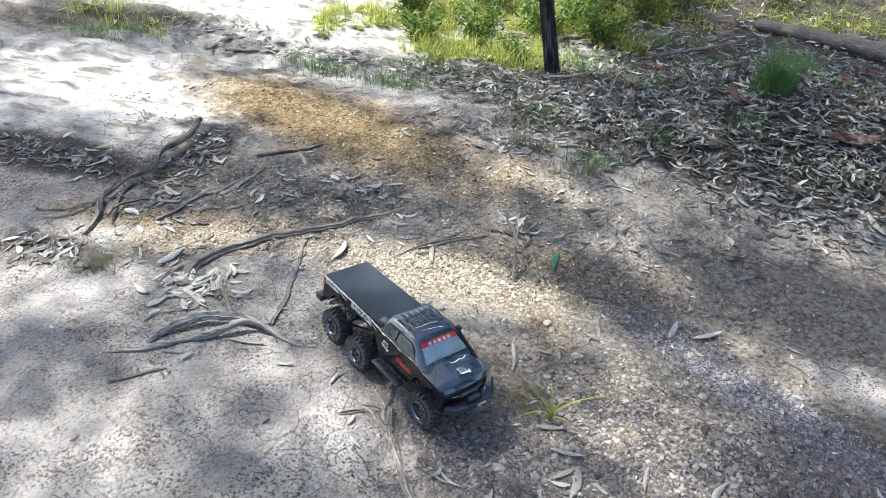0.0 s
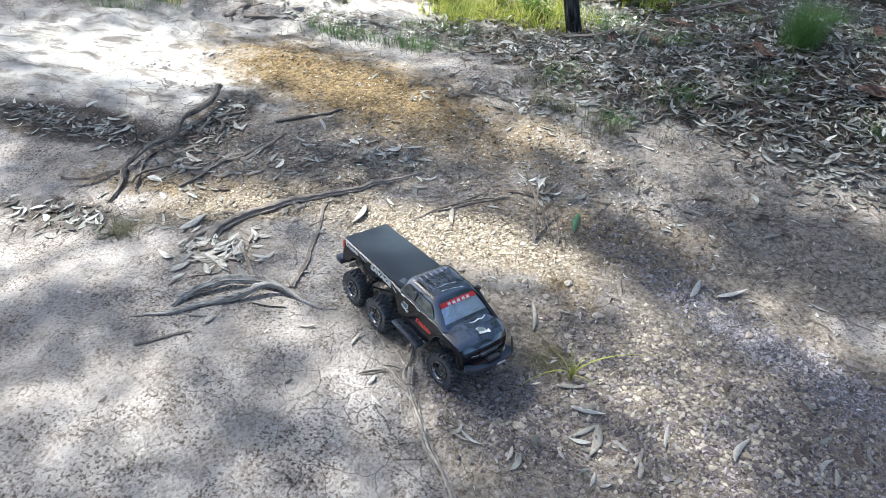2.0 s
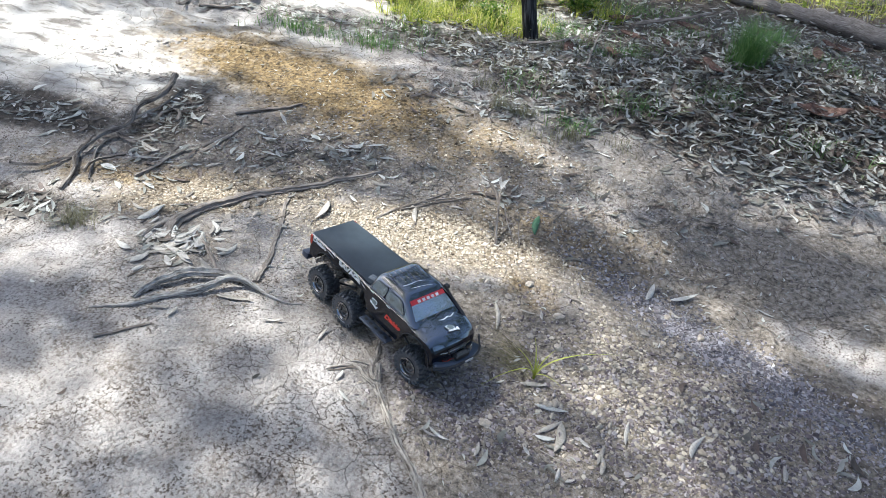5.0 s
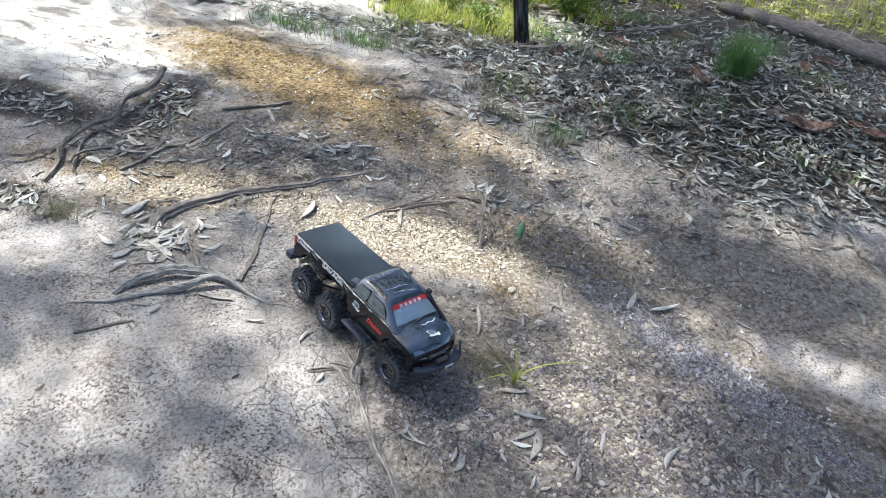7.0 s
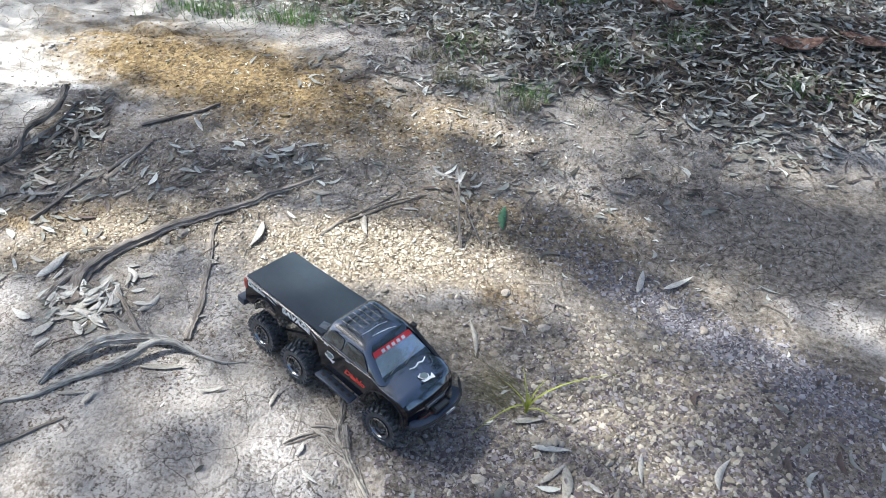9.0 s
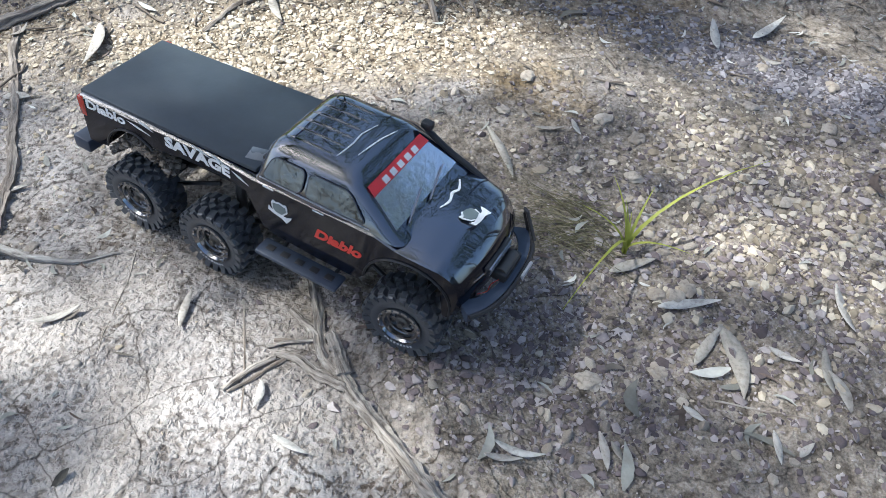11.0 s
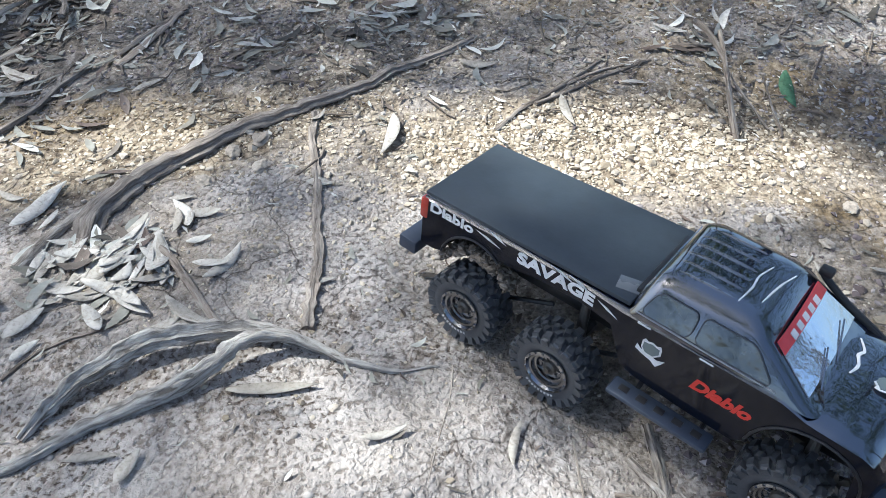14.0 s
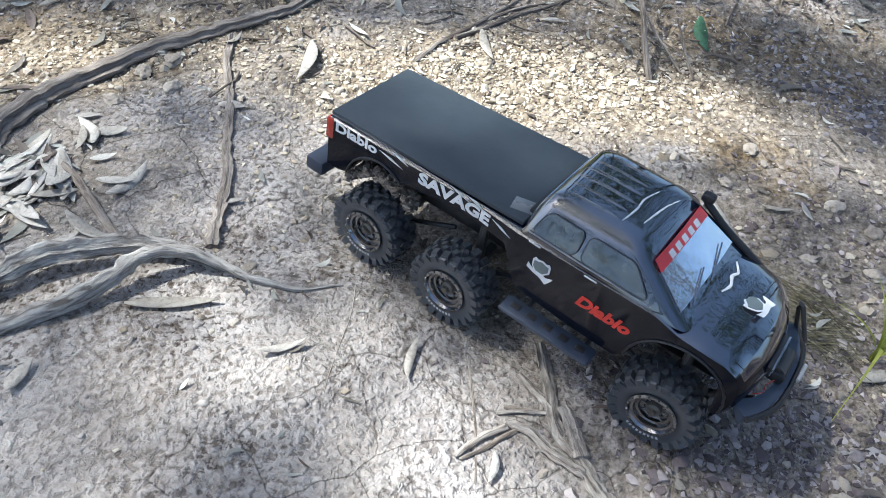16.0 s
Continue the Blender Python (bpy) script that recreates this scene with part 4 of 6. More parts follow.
LEAVES_BESIDE_TRUCK = [(0.532, -0.028, 0.606, -0.008), (0.581, -0.094, 0.672, -0.090), (0.657, -0.126, 0.651, -0.236), (0.603, -0.184, 0.661, -0.126), (0.332, -0.275, 0.391, -0.293), (0.464, -0.263, 0.460, -0.316), (0.475, -0.275, 0.481, -0.302), (-0.018, -0.058, -0.025, -0.117), (0.073, -0.188, 0.065, -0.226), (0.089, -0.260, 0.128, -0.284), (0.709, -0.166, 0.742, -0.192), (0.774, -0.179, 0.761, -0.243), (0.828, -0.083, 0.825, -0.157), (0.894, 0.593, 0.865, 0.486), (0.950, 0.518, 1.044, 0.589), (0.950, 0.477, 0.986, 0.449), (0.547, 0.295, 0.555, 0.257), (0.465, -0.179, 0.481, -0.204), (0.574, -0.237, 0.596, -0.262), (0.670, -0.280, 0.664, -0.322), (0.689, -0.316, 0.714, -0.300), (0.483, 0.282, 0.531, 0.276), (0.774, -0.266, 0.771, -0.205), (1.22, -0.117, 1.214, -0.174), (0.963, -0.296, 1.077, -0.339), (0.986, -0.162, 1.025, -0.078), (0.539, -0.456, 0.59, -0.437), (0.317, -0.295, 0.362, -0.301)]
LEAVES_BY_ROOTS = [(-0.246, 0.557, -0.252, 0.438), (0.044, 0.645, 0.067, 0.563), (-0.424, -0.138, -0.424, -0.176), (-0.505, -0.153, -0.442, -0.144), (-0.190, -0.109, -0.140, -0.083), (-0.354, -0.055, -0.251, -0.033), (-0.693, 0.178, -0.687, 0.115), (-0.682, 0.013, -0.633, 0.075), (-0.567, 0.258, -0.598, 0.143), (-0.754, 0.359, -0.781, 0.263), (-0.855, 0.331, -0.791, 0.307), (-1.020, 0.613, -0.928, 0.635), (-1.047, 0.707, -0.951, 0.671), (-0.740, 0.610, -0.696, 0.653), (-0.147, 0.726, -0.073, 0.729), (0.154, 0.704, 0.206, 0.708), (0.231, 0.889, 0.296, 0.869), (-0.540, 0.170, -0.539, 0.101), (-0.477, 0.084, -0.398, 0.042), (-0.596, 0.106, -0.495, 0.064), (-0.729, 0.283, -0.733, 0.228), (-0.535, 0.209, -0.495, 0.128), (0.312, 0.915, 0.325, 0.874)]
LEAVES_FAR = [(1.403, 1.303, 1.495, 1.248), (1.553, 1.331, 1.606, 1.215), (1.186, 1.291, 1.101, 1.243), (0.384, 1.944, 0.484, 2.192), (0.443, 1.644, 0.408, 1.835), (-0.642, 1.057, -0.583, 0.980)]
for k, e in enumerate(LEAVES_BESIDE_TRUCK):
    fallen_leaf(e, M_LEAF, "dry pale gum leaf lying on gravel", k, 0.20)
for k, e in enumerate(LEAVES_BY_ROOTS):
    fallen_leaf(e, M_LEAF, "dry grey gum leaf lying by the roots", 40 + k, 0.21)
for k, e in enumerate(LEAVES_FAR):
    fallen_leaf(e, M_LEAF, "dry pale gum leaf at the litter's edge", 80 + k, 0.2)
LEAF_PILE = [(-0.672, 0.11, -0.681, 0.171), (-0.664, 0.012, -0.633, 0.064), (-0.627, 0.132, -0.609, 0.2), (-0.593, 0.136, -0.568, 0.251), (-0.514, 0.126, -0.538, 0.217), (-0.532, 0.091, -0.525, 0.139), (-0.556, 0.092, -0.488, 0.056), (-0.456, 0.059, -0.405, 0.041), (-0.487, 0.017, -0.446, 0.058), (-0.776, 0.229, -0.749, 0.343),
             (-0.43, -0.181, -0.421, -0.137), (-0.579, 0.066, -0.539, 0.026), (-0.611, 0.082, -0.55, 0.106), (-0.494, 0.204, -0.462, 0.221), (-0.56, 0.31, -0.521, 0.317), (-0.665, 0.111, -0.59, 0.097), (-0.637, -0.023, -0.616, 0.014), (-0.515, 0.272, -0.466, 0.283), (-0.584, 0.123, -0.559, 0.189), (-0.56, 0.108, -0.554, 0.154), (-0.436, 0.032, -0.403, 0.048), (-0.492, 0.111, -0.521, 0.167), (-0.625, 0.083, -0.594, 0.105), (-0.303, 0.141, -0.271, 0.162), (-0.383, 0.515, -0.365, 0.556), (-0.356, 0.357, -0.314, 0.357)]
for k, e in enumerate(LEAF_PILE):
    fallen_leaf(e, M_LEAF, "curled grey leaf in a pile against the roots", 160 + k, (0.26, 0.40, 0.33)[k % 3])
for k in range(20):
    rnd = random.Random(300 + k)
    x, y, a, n = -0.585 + rnd.gauss(0, 0.06), 0.14 + rnd.gauss(0, 0.055), rnd.uniform(0, 6.28), rnd.uniform(0.02, 0.042)
    fallen_leaf((x - n * math.cos(a), y - n * math.sin(a), x + n * math.cos(a), y + n * math.sin(a)), M_LEAF, "curled grey leaf in a pile against the roots", 120 + k, 0.27)
fallen_leaf((0.404, 0.285, 0.428, 0.165), M_LEAF, "narrow curled pale leaf standing beside the truck", 98, 0.12)
fallen_leaf((0.468, 0.778, 0.470, 0.678), M_GREENLEAF, "fresh blue-green gum leaf lying on soil", 99, 0.27)


def bark_flake(x0, y0, x1, y1, k):
    rng = np.random.default_rng(k)
    length = math.hypot(x1 - x0, y1 - y0) * 0.8
    v, f = leaf_shape(length, length * 0.32, rng.uniform(-0.1, 0.1), 0.12, 0.5, 7)
    v[:, 2] += rng.normal(0, 0.003, len(v))
    ob = from_arrays("bark_flake", (v - np.array([length / 2, 0, 0])).tolist(), f.tolist(), M_BARKFLAKE)
    ob.modifiers.new("thickness", "SOLIDIFY").thickness = 0.003
    cx, cy = (x0 + x1) / 2, (y0 + y1) / 2
    ob.matrix_world = pose(cx, cy, gz(cx, cy) + 0.02, 10, 0, math.degrees(math.atan2(y1 - y0, x1 - x0)))
    tagged(ob, "reddish-brown flake of shed bark on leaf litter", "bark", "bark flakes")


for k, e in enumerate(((1.018, 2.068, 1.124, 1.895), (1.567, 2.373, 1.561, 2.176), (0.401, 2.28, 0.434, 2.07), (1.38, 1.726, 1.679, 1.801), (1.032, 1.999, 0.96, 2.058), (1.348, 2.162, 1.42, 2.155), (1.7, 1.9, 1.95, 1.8), (0.62, 2.45, 0.80, 2.38), (0.55, 2.75, 0.72, 2.85), (0.90, 2.62, 1.10, 2.55), (1.25, 2.45, 1.42, 2.62), (1.62, 2.62, 1.85, 2.55), (0.82, 2.30, 0.95, 2.22), (0.58, 2.18, 0.66, 2.05))):
    bark_flake(*e, k)


def pebble_thing(x, y, size, k, material=M_STONE):
    bm = bmesh.new()
    bmesh.ops.create_icosphere(bm, subdivisions=3, radius=size)
    off = Vector((k * 3.1, k * 1.7, k))
    for v in bm.verts:
        n = v.co.normalized()
        flat = max(0.0, n.dot(Vector((math.sin(k), math.cos(k * 1.7), 0.6)).normalized()) - 0.55)
        v.co *= 1 + 0.50 * noise.noise(n * 1.6 + off) + 0.12 * noise.noise(n * 5 + off) - 0.5 * flat
        v.co.x *= 1.3
        v.co.z *= 0.5
    ob = part("pebble", bm, material, None, "", 50)
    ob.matrix_world = pose(x, y, gz(x, y) + size * 0.25, 0, 0, k * 47)
    tagged(ob, "pale quartz pebble half sunk in gravel", "stone", "loose pebbles")


for k, (x, y) in enumerate(((0.592, -0.066), (0.614, -0.071), (0.637, -0.057), (0.718, 0.099), (0.827, 0.075), (0.974, 0.244), (1.043, 0.372), (0.619, 0.159), (0.532, 0.186), (0.463, 0.141),
                            (0.557, -0.186), (0.466, -0.193), (0.604, 0.301), (0.360, 0.371), (0.942, 0.440), (0.869, 0.319), (0.650, 0.253), (0.492, 0.410), (0.438, 0.331), (1.192, 0.101))):
    pebble_thing(x, y, (0.0105, 0.0125, 0.0115, 0.007, 0.0105, 0.0115, 0.012, 0.0115, 0.0095, 0.008)[k % 10], k)
for k, (x, y, r) in enumerate(((-0.46, 0.475, 0.014), (-0.50, 0.44, 0.012), (-0.52, 0.36, 0.011), (-0.228, -0.061, 0.005), (-0.44, 0.40, 0.012), (-0.49, 0.50, 0.010), (-0.55, 0.49, 0.012), (-0.235, 0.036, 0.007))):
    pebble_thing(x, y, r, 40 + k)


def loose_stones():
    """The larger stones of the gravel, each by itself, on a few shared shapes."""
    rng = np.random.default_rng(44)
    shapes = []
    for _ in range(10):
        me = bpy.data.meshes.new("stone")
        me.from_pydata(stone_shape(rng, 1.0).tolist(), [], ICO_F.tolist())
        me.materials.append(M_STONE)
        me.polygons.foreach_set("use_smooth", [True] * len(me.polygons))
        me.set_sharp_from_angle(angle=radians(50))
        shapes.append(me)
    spots = ((110, 0.08, 0.48, 0.55, 0.17, 8), (40, -0.6, 0.46, 0.4, 0.12, 25), (40, 0.72, 0.2, 0.25, 0.25, 0), (50, 0.85, -0.02, 0.4, 0.3, 0), (30, 0.45, -0.25, 0.25, 0.12, 0))
    for count, *e in spots:
        pick = round_spot(*e)
        for _ in range(count):
            x, y = pick(rng)
            size = rng.uniform(0.0045, 0.0085)
            ob = new("stone", shapes[rng.integers(10)])
            ob.parent = ground
            ob.matrix_local = pose(x, y, gz(x, y) + size * 0.15, rng.uniform(-20, 20), rng.uniform(-20, 20), rng.uniform(0, 360)) @ Matrix.Scale(size, 4)


loose_stones()


# ---- plants ----
def strap_plant(x, y):
    """A small lily-like plant of arching yellow-green straps."""
    ob = new("small_plant")
    ob.location = (x, y, gz(x, y))
    rng = np.random.default_rng(5)
    for k, (az, length, lean) in enumerate(((0.35, 0.17, 1.35), (-2.3, 0.15, 1.3), (1.9, 0.12, 0.5), (2.6, 0.09, 0.8), (0.9, 0.10, 0.7), (-0.6, 0.08, 1.1), (1.4, 0.07, 0.3), (2.2, 0.10, 0.2))):
        v, f = blade(rng, length, 0.008, lean, az, 7)
        from_arrays("strap_leaf", v.tolist(), f.tolist(), M_STRAP, ob)
    return tagged(ob, "small yellow-green plant with narrow arching leaves", "plant")


strap_plant(0.565, 0.013)


def dead_stems(x, y):
    rng, heap = np.random.default_rng(6), Heap()
    for _ in range(110):
        v, f = blade(rng, rng.uniform(0.04, 0.12), rng.uniform(0.0014, 0.0026), rng.uniform(1.2, 2.4), rng.uniform(2.1, 3.5))
        px, py = x + rng.normal(-0.02, 0.03), y + rng.normal(0.03, 0.035)
        heap.add(v * np.array([1, 1, 0.22]) + np.array([px, py, gz(px, py)]), f)
    heap.make("dead_grass", M_DEADSTEM, "flattened dead grass stems round the plant", "grass")


dead_stems(0.548, 0.026)


def grass_tuft(x, y, count, height, spread, seed, material=M_TUFT, label="bright green tuft of fine soft grass"):
    rng = np.random.default_rng(seed)
    heap = Heap()
    for _ in range(count):
        v, f = blade(rng, height * rng.uniform(0.5, 1.0), 0.0024, rng.uniform(0.15, 0.8), rng.uniform(0, 6.28), 5)
        heap.add(v + np.array([rng.normal(0, spread), rng.normal(0, spread), -0.01]), f)
    ob = new("grass_tuft")
    tagged(from_arrays("foliage", np.concatenate(heap.v).tolist(), heap.f, material, ob), kind="stuff")
    ob.location = (x, y, gz(x, y))
    tagged(ob, label, "grass tuft", "grass tufts")


grass_tuft(1.226, 2.09, 950, 0.27, 0.036, 1)
grass_tuft(1.40, 2.47, 200, 0.15, 0.06, 2)
grass_tuft(0.62, 2.95, 160, 0.16, 0.08, 4)
grass_tuft(0.28, 2.55, 90, 0.10, 0.05, 5)
grass_tuft(-0.45, 2.45, 120, 0.12, 0.06, 6)
grass_tuft(-0.965, 0.20, 260, 0.06, 0.035, 7, M_DRYGRASS, "low grey-green tuft of withered grass on clay")


def shrub(x, y, height, spread, count, seed):
    """A low leafy bush of many small leaves on thin stems."""
    ob = new("shrub")
    ob.location = (x, y, gz(x, y))
    rng, heap = np.random.default_rng(seed), Heap()
    for k in range(7):
        a, r = rng.uniform(0, 6.28), rng.uniform(0.3, 1.0) * spread
        end = Vector((math.cos(a) * r, math.sin(a) * r, height * rng.uniform(0.6, 1.0)))
        bm = bmesh.new()
        tube(bm, smooth_path([(0, 0, -0.02), end * 0.5 + Vector((0, 0, 0.04)), end], 3), [0.005 - 0.0005 * i for i in range(7)], 5, 0.1, k)
        part("stem", bm, M_STICK, ob)
        for _ in range(count // 7):
            p = end * rng.uniform(0.25, 1.1) + Vector(rng.normal(0, spread * 0.16, 3))
            v, f = leaf_shape(rng.uniform(0.03, 0.06), 0.012, 0.1, 0.05, 0.2, 3)
            heap.add(turned(v, rng.uniform(0, 6), rng.uniform(-1, 1), rng.uniform(0, 6)) + np.array((p.x, p.y, max(0.02, p.z))), f)
    from_arrays("foliage", np.concatenate(heap.v).tolist(), heap.f, M_BUSH, ob)
    tagged(ob, "low bright green shrub in the sunlit grass", "shrub", "shrubs")


for k, (x, y, h, s, n) in enumerate(((-0.75, 2.95, 0.28, 0.22, 900), (-0.35, 3.35, 0.30, 0.28, 900), (0.55, 3.70, 0.34, 0.30, 1100), (0.25, 3.25, 0.25, 0.25, 700), (-1.05, 3.3, 0.22, 0.2, 600), (-0.62, 2.62, 0.16, 0.12, 420), (-0.30, 2.72, 0.20, 0.14, 520), (0.02, 2.95, 0.24, 0.18, 620), (-0.02, 2.52, 0.12, 0.09, 300), (0.38, 2.95, 0.20, 0.16, 480), (0.30, 3.55, 0.30, 0.25, 800), (0.85, 3.95, 0.32, 0.30, 900), (1.5, 4.2, 0.3, 0.3, 700))):
    shrub(x, y, h, s, n, 60 + k)


# ---- trees ----
def leaning_tree():
    ob = new("young_tree")
    x, y = 0.190, 2.36
    ob.location = (x, y, gz(x, y))
    pts = smooth_path([(0.012, 0.0, -0.05), (0, 0, 0.04), (-0.10, -0.03, 0.5), (-0.22, -0.07, 1.0), (-0.48, -0.14, 2.0), (-0.66, -0.2, 3.2), (-0.70, -0.2, 4.6)], 6)
    n = len(pts)
    bm = bmesh.new()
    tube(bm, pts, [0.060 if i == 0 else 0.050 if i < 3 else 0.045 - 0.033 * i / n for i in range(n)], 14, 0.07, 3)
    part("trunk", bm, M_TRUNK, ob, "dark fissured trunk", 60)
    rng, heap = np.random.default_rng(31), Heap()
    for k in range(7):
        a, z = k * 2.4, 2.6 + 0.28 * k
        start = Vector((-0.70, -0.19, z))
        end = start + Vector((math.cos(a) * 0.9, math.sin(a) * 0.9, 0.5))
        bm = bmesh.new()
        tube(bm, smooth_path([start, start.lerp(end, 0.5) + Vector((0, 0, 0.1)), end], 4), [0.014 - 0.0012 * i for i in range(9)], 6, 0.1, k)
        part("limb", bm, M_TRUNK, ob)
        for _ in range(90):
            p = start.lerp(end, rng.uniform(0.4, 1.15)) + Vector(rng.normal(0, 0.16, 3))
            v, f = leaf_shape(rng.uniform(0.07, 0.12), 0.02, 0.1, 0.05, 0.2, 3)
            heap.add(turned(v, rng.uniform(0, 6), rng.uniform(0.6, 1.6), rng.uniform(0, 6)) + np.array(p), f)
    from_arrays("crown", np.concatenate(heap.v).tolist(), heap.f, M_CROWN, ob)
    return tagged(ob, "slender young tree with a dark leaning trunk", "tree", "trees")


leaning_tree()

# sunny gaps in the shade of the tall tree, on the ground: x, y, reach, reach, turn, how open
GAPS = [(-1.52, 1.40, 0.50, 0.20, 8, 1.0), (-2.0, 1.50, 0.55, 0.25, 5, 0.4), (-1.3, 2.6, 0.5, 0.4, 0, 1.0), (-0.85, 0.44, 0.36, 0.09, 14, 0.95), (0.12, 0.50, 0.42, 0.14, 4, 1.0),
        (-0.05, -0.17, 0.40, 0.12, -25, 0.4), (-0.16, 0.14, 0.18, 0.22, -20, 0.15), (-0.42, -0.45, 0.30, 0.20, 30, 0.35), (0.02, 0.20, 0.22, 0.10, -36, 0.8), (-1.25, 0.05, 0.40, 0.22, -10, 0.6), (0.85, 0.02, 0.30, 0.16, -20, 0.32), (0.34, 1.16, 0.26, 0.07, -10, 0.85),
        (0.74, 0.87, 0.24, 0.06, -15, 0.6), (1.50, 0.42, 0.25, 0.07, -25, 0.3), (-0.75, 1.42, 0.50, 0.10, -18, 0.8), (-0.1, 2.6, 0.8, 0.25, 0, 0.9), (0.55, 1.75, 0.45, 0.25, -20, 0.45), (0.52, -0.16, 0.20, 0.12, -25, 0.22)]


SHADE = [(0.16, 0.0, 0.34, 0.12, -36, 115), (0.44, -0.13, 0.28, 0.14, -22, 45), (-0.75, -0.28, 0.30, 0.20, 10, 60), (-0.1, -0.42, 0.30, 0.09, -10, 60), (0.66, 0.64, 0.28, 0.12, -10, 130), (-0.45, 0.82, 0.6, 0.20, 8, 140), (-1.62, 0.77, 0.5, 0.10, 0, 380), (0.9, 1.9, 0.9, 0.5, 0, 650), (1.6, 2.9, 0.8, 0.7, 0, 1900), (0.95, 2.75, 0.5, 0.25, 0, 800), (1.3, 0.80, 0.45, 0.18, -10, 600), (1.38, -0.05, 0.40, 0.28, 0, 550)]     # extra unseen leaves, set to shade these spots on the ground


def tall_tree():
    """A tall gum beyond the view; its leaves are placed so that sun and shade fall on the track as GAPS and SHADE say.
    """
    ob = new("gum_tree")
    base = Vector((-8.2, -3.2, 0.0))
    ob.location = base
    bm = bmesh.new()
    tube(bm, smooth_path([(0, 0, -0.3), (0.1, 0.1, 2.0), (0.4, 0.5, 4.5), (0.8, 1.0, 6.4)], 5), [0.22 - 0.007 * i for i in range(16)], 14, 0.05, 1)
    part("trunk", bm, M_TRUNK, ob)
    top = Vector((0.8, 1.0, 6.4))
    for k, (dx, dy, dz) in enumerate(((2.0, 4.6, 1.4), (3.0, 3.0, 1.2), (0.6, 5.5, 1.5))):
        bm = bmesh.new()
        end = top + Vector((dx, dy, dz))
        tube(bm, smooth_path([top, top.lerp(end, 0.5) + Vector((0, 0, 0.35)), end], 5), [0.045 - 0.0040 * i for i in range(11)], 8, 0.08, k)
        part("limb", bm, M_TRUNK, ob)
    rng, heap = np.random.default_rng(77), Heap()
    run = SUN_DIR / SUN_DIR.z
    while heap.n < 4 * 46000:
        gx, gy = rng.uniform(-6.4, 6.6), rng.uniform(-5.8, 6.4)
        out = max(abs(gx - 0.1) - 3.3, 0.0) + max(abs(gy - 0.35) - 3.2, 0.0) + 0.5 * noise.noise((gx * 0.8, gy * 0.8, 70.0))
        if out > rng.uniform(0.0, 2.6):
            continue
        if gx < 0.5 + 0.4 * noise.noise((gx, gy * 1.3, 71.0)) and 2.4 < gy < 4.4 + noise.noise((gx * 0.9, gy, 72.0)):
            continue
        z = rng.uniform(6.6, 8.6)
        if noise.noise((gx * 1.1, gy * 1.1, 50.0)) * 0.5 + noise.noise((gx * 3.2, gy * 3.2, 51.0)) * 0.45 < rng.uniform(-0.75, 0.1):
            continue
        if any(spot(gx, gy, *g[:5]) * 1.6 > rng.random() / g[5] for g in GAPS):
            continue
        p = Vector((gx, gy, 0)) + run * z - base
        s = rng.uniform(0.05, 0.085)
        v = np.array([(-s, 0, 0), (0, -s * 0.24, 0.004), (s, 0, 0), (0, s * 0.24, 0.004)])
        heap.add(turned(v, rng.uniform(-0.7, 0.7), rng.uniform(-0.7, 0.7), rng.uniform(0, 6.28)) + np.array(p), [(0, 1, 2), (0, 2, 3)])
    for cx, cy, rx, ry, turn, count in SHADE:
        pick = round_spot(cx, cy, rx, ry, turn)
        for _ in range(count):
            gx, gy = pick(rng)
            s, p = rng.uniform(0.05, 0.085), Vector((gx, gy, 0)) + run * rng.uniform(6.6, 8.6) - base
            v = np.array([(-s, 0, 0), (0, -s * 0.24, 0.004), (s, 0, 0), (0, s * 0.24, 0.004)])
            heap.add(turned(v, rng.uniform(-0.7, 0.7), rng.uniform(-0.7, 0.7), rng.uniform(0, 6.28)) + np.array(p), [(0, 1, 2), (0, 2, 3)])
    from_arrays("crown", np.concatenate(heap.v).tolist(), heap.f, M_CROWN, ob)
    return tagged(ob, "unseen tall gum tree with an open leafy crown", "tree", "trees")


tall_tree()


def bush_tree(x, y, height, spread, seed):
    """One of the unseen trees round the track, added for reflections in the truck."""
    ob = new("gum_tree")
    ob.location = (x, y, 0)
    rng = np.random.default_rng(seed)
    bm = bmesh.new()
    tube(bm, smooth_path([(0, 0, -0.3), (rng.uniform(-0.2, 0.2), 0, height * 0.4), (rng.uniform(-0.4, 0.4), 0.2, height * 0.9)], 6), [0.14 - 0.009 * i for i in range(13)], 10, 0.06, seed)
    part("trunk", bm, M_TRUNK, ob)
    heap = Heap()
    for k in range(9):
        c = np.array([rng.normal(0, spread * 0.5), rng.normal(0, spread * 0.5), height * rng.uniform(0.35, 1.05)])
        bm = bmesh.new()
        tube(bm, [(0, 0, c[2] * 0.75), (c[0] * 0.6, c[1] * 0.6, c[2] * 0.95), tuple(c)], [0.035, 0.022, 0.01], 6, 0.1, k)
        part("limb", bm, M_TRUNK, ob)
        for _ in range(230):
            s = rng.uniform(0.08, 0.15)
            v = np.array([(-s, 0, 0), (0, -s * 0.3, 0.004), (s, 0, 0), (0, s * 0.3, 0.004)])
            heap.add(turned(v, rng.uniform(-1, 1), rng.uniform(-1, 1), rng.uniform(0, 6.28)) + c + rng.normal(0, spread * 0.28, 3), [(0, 1, 2), (0, 2, 3)])
    from_arrays("crown", np.concatenate(heap.v).tolist(), heap.f, M_CROWN, ob)
    tagged(ob, "unseen gum tree with a sparse grey-green crown", "tree", "trees")


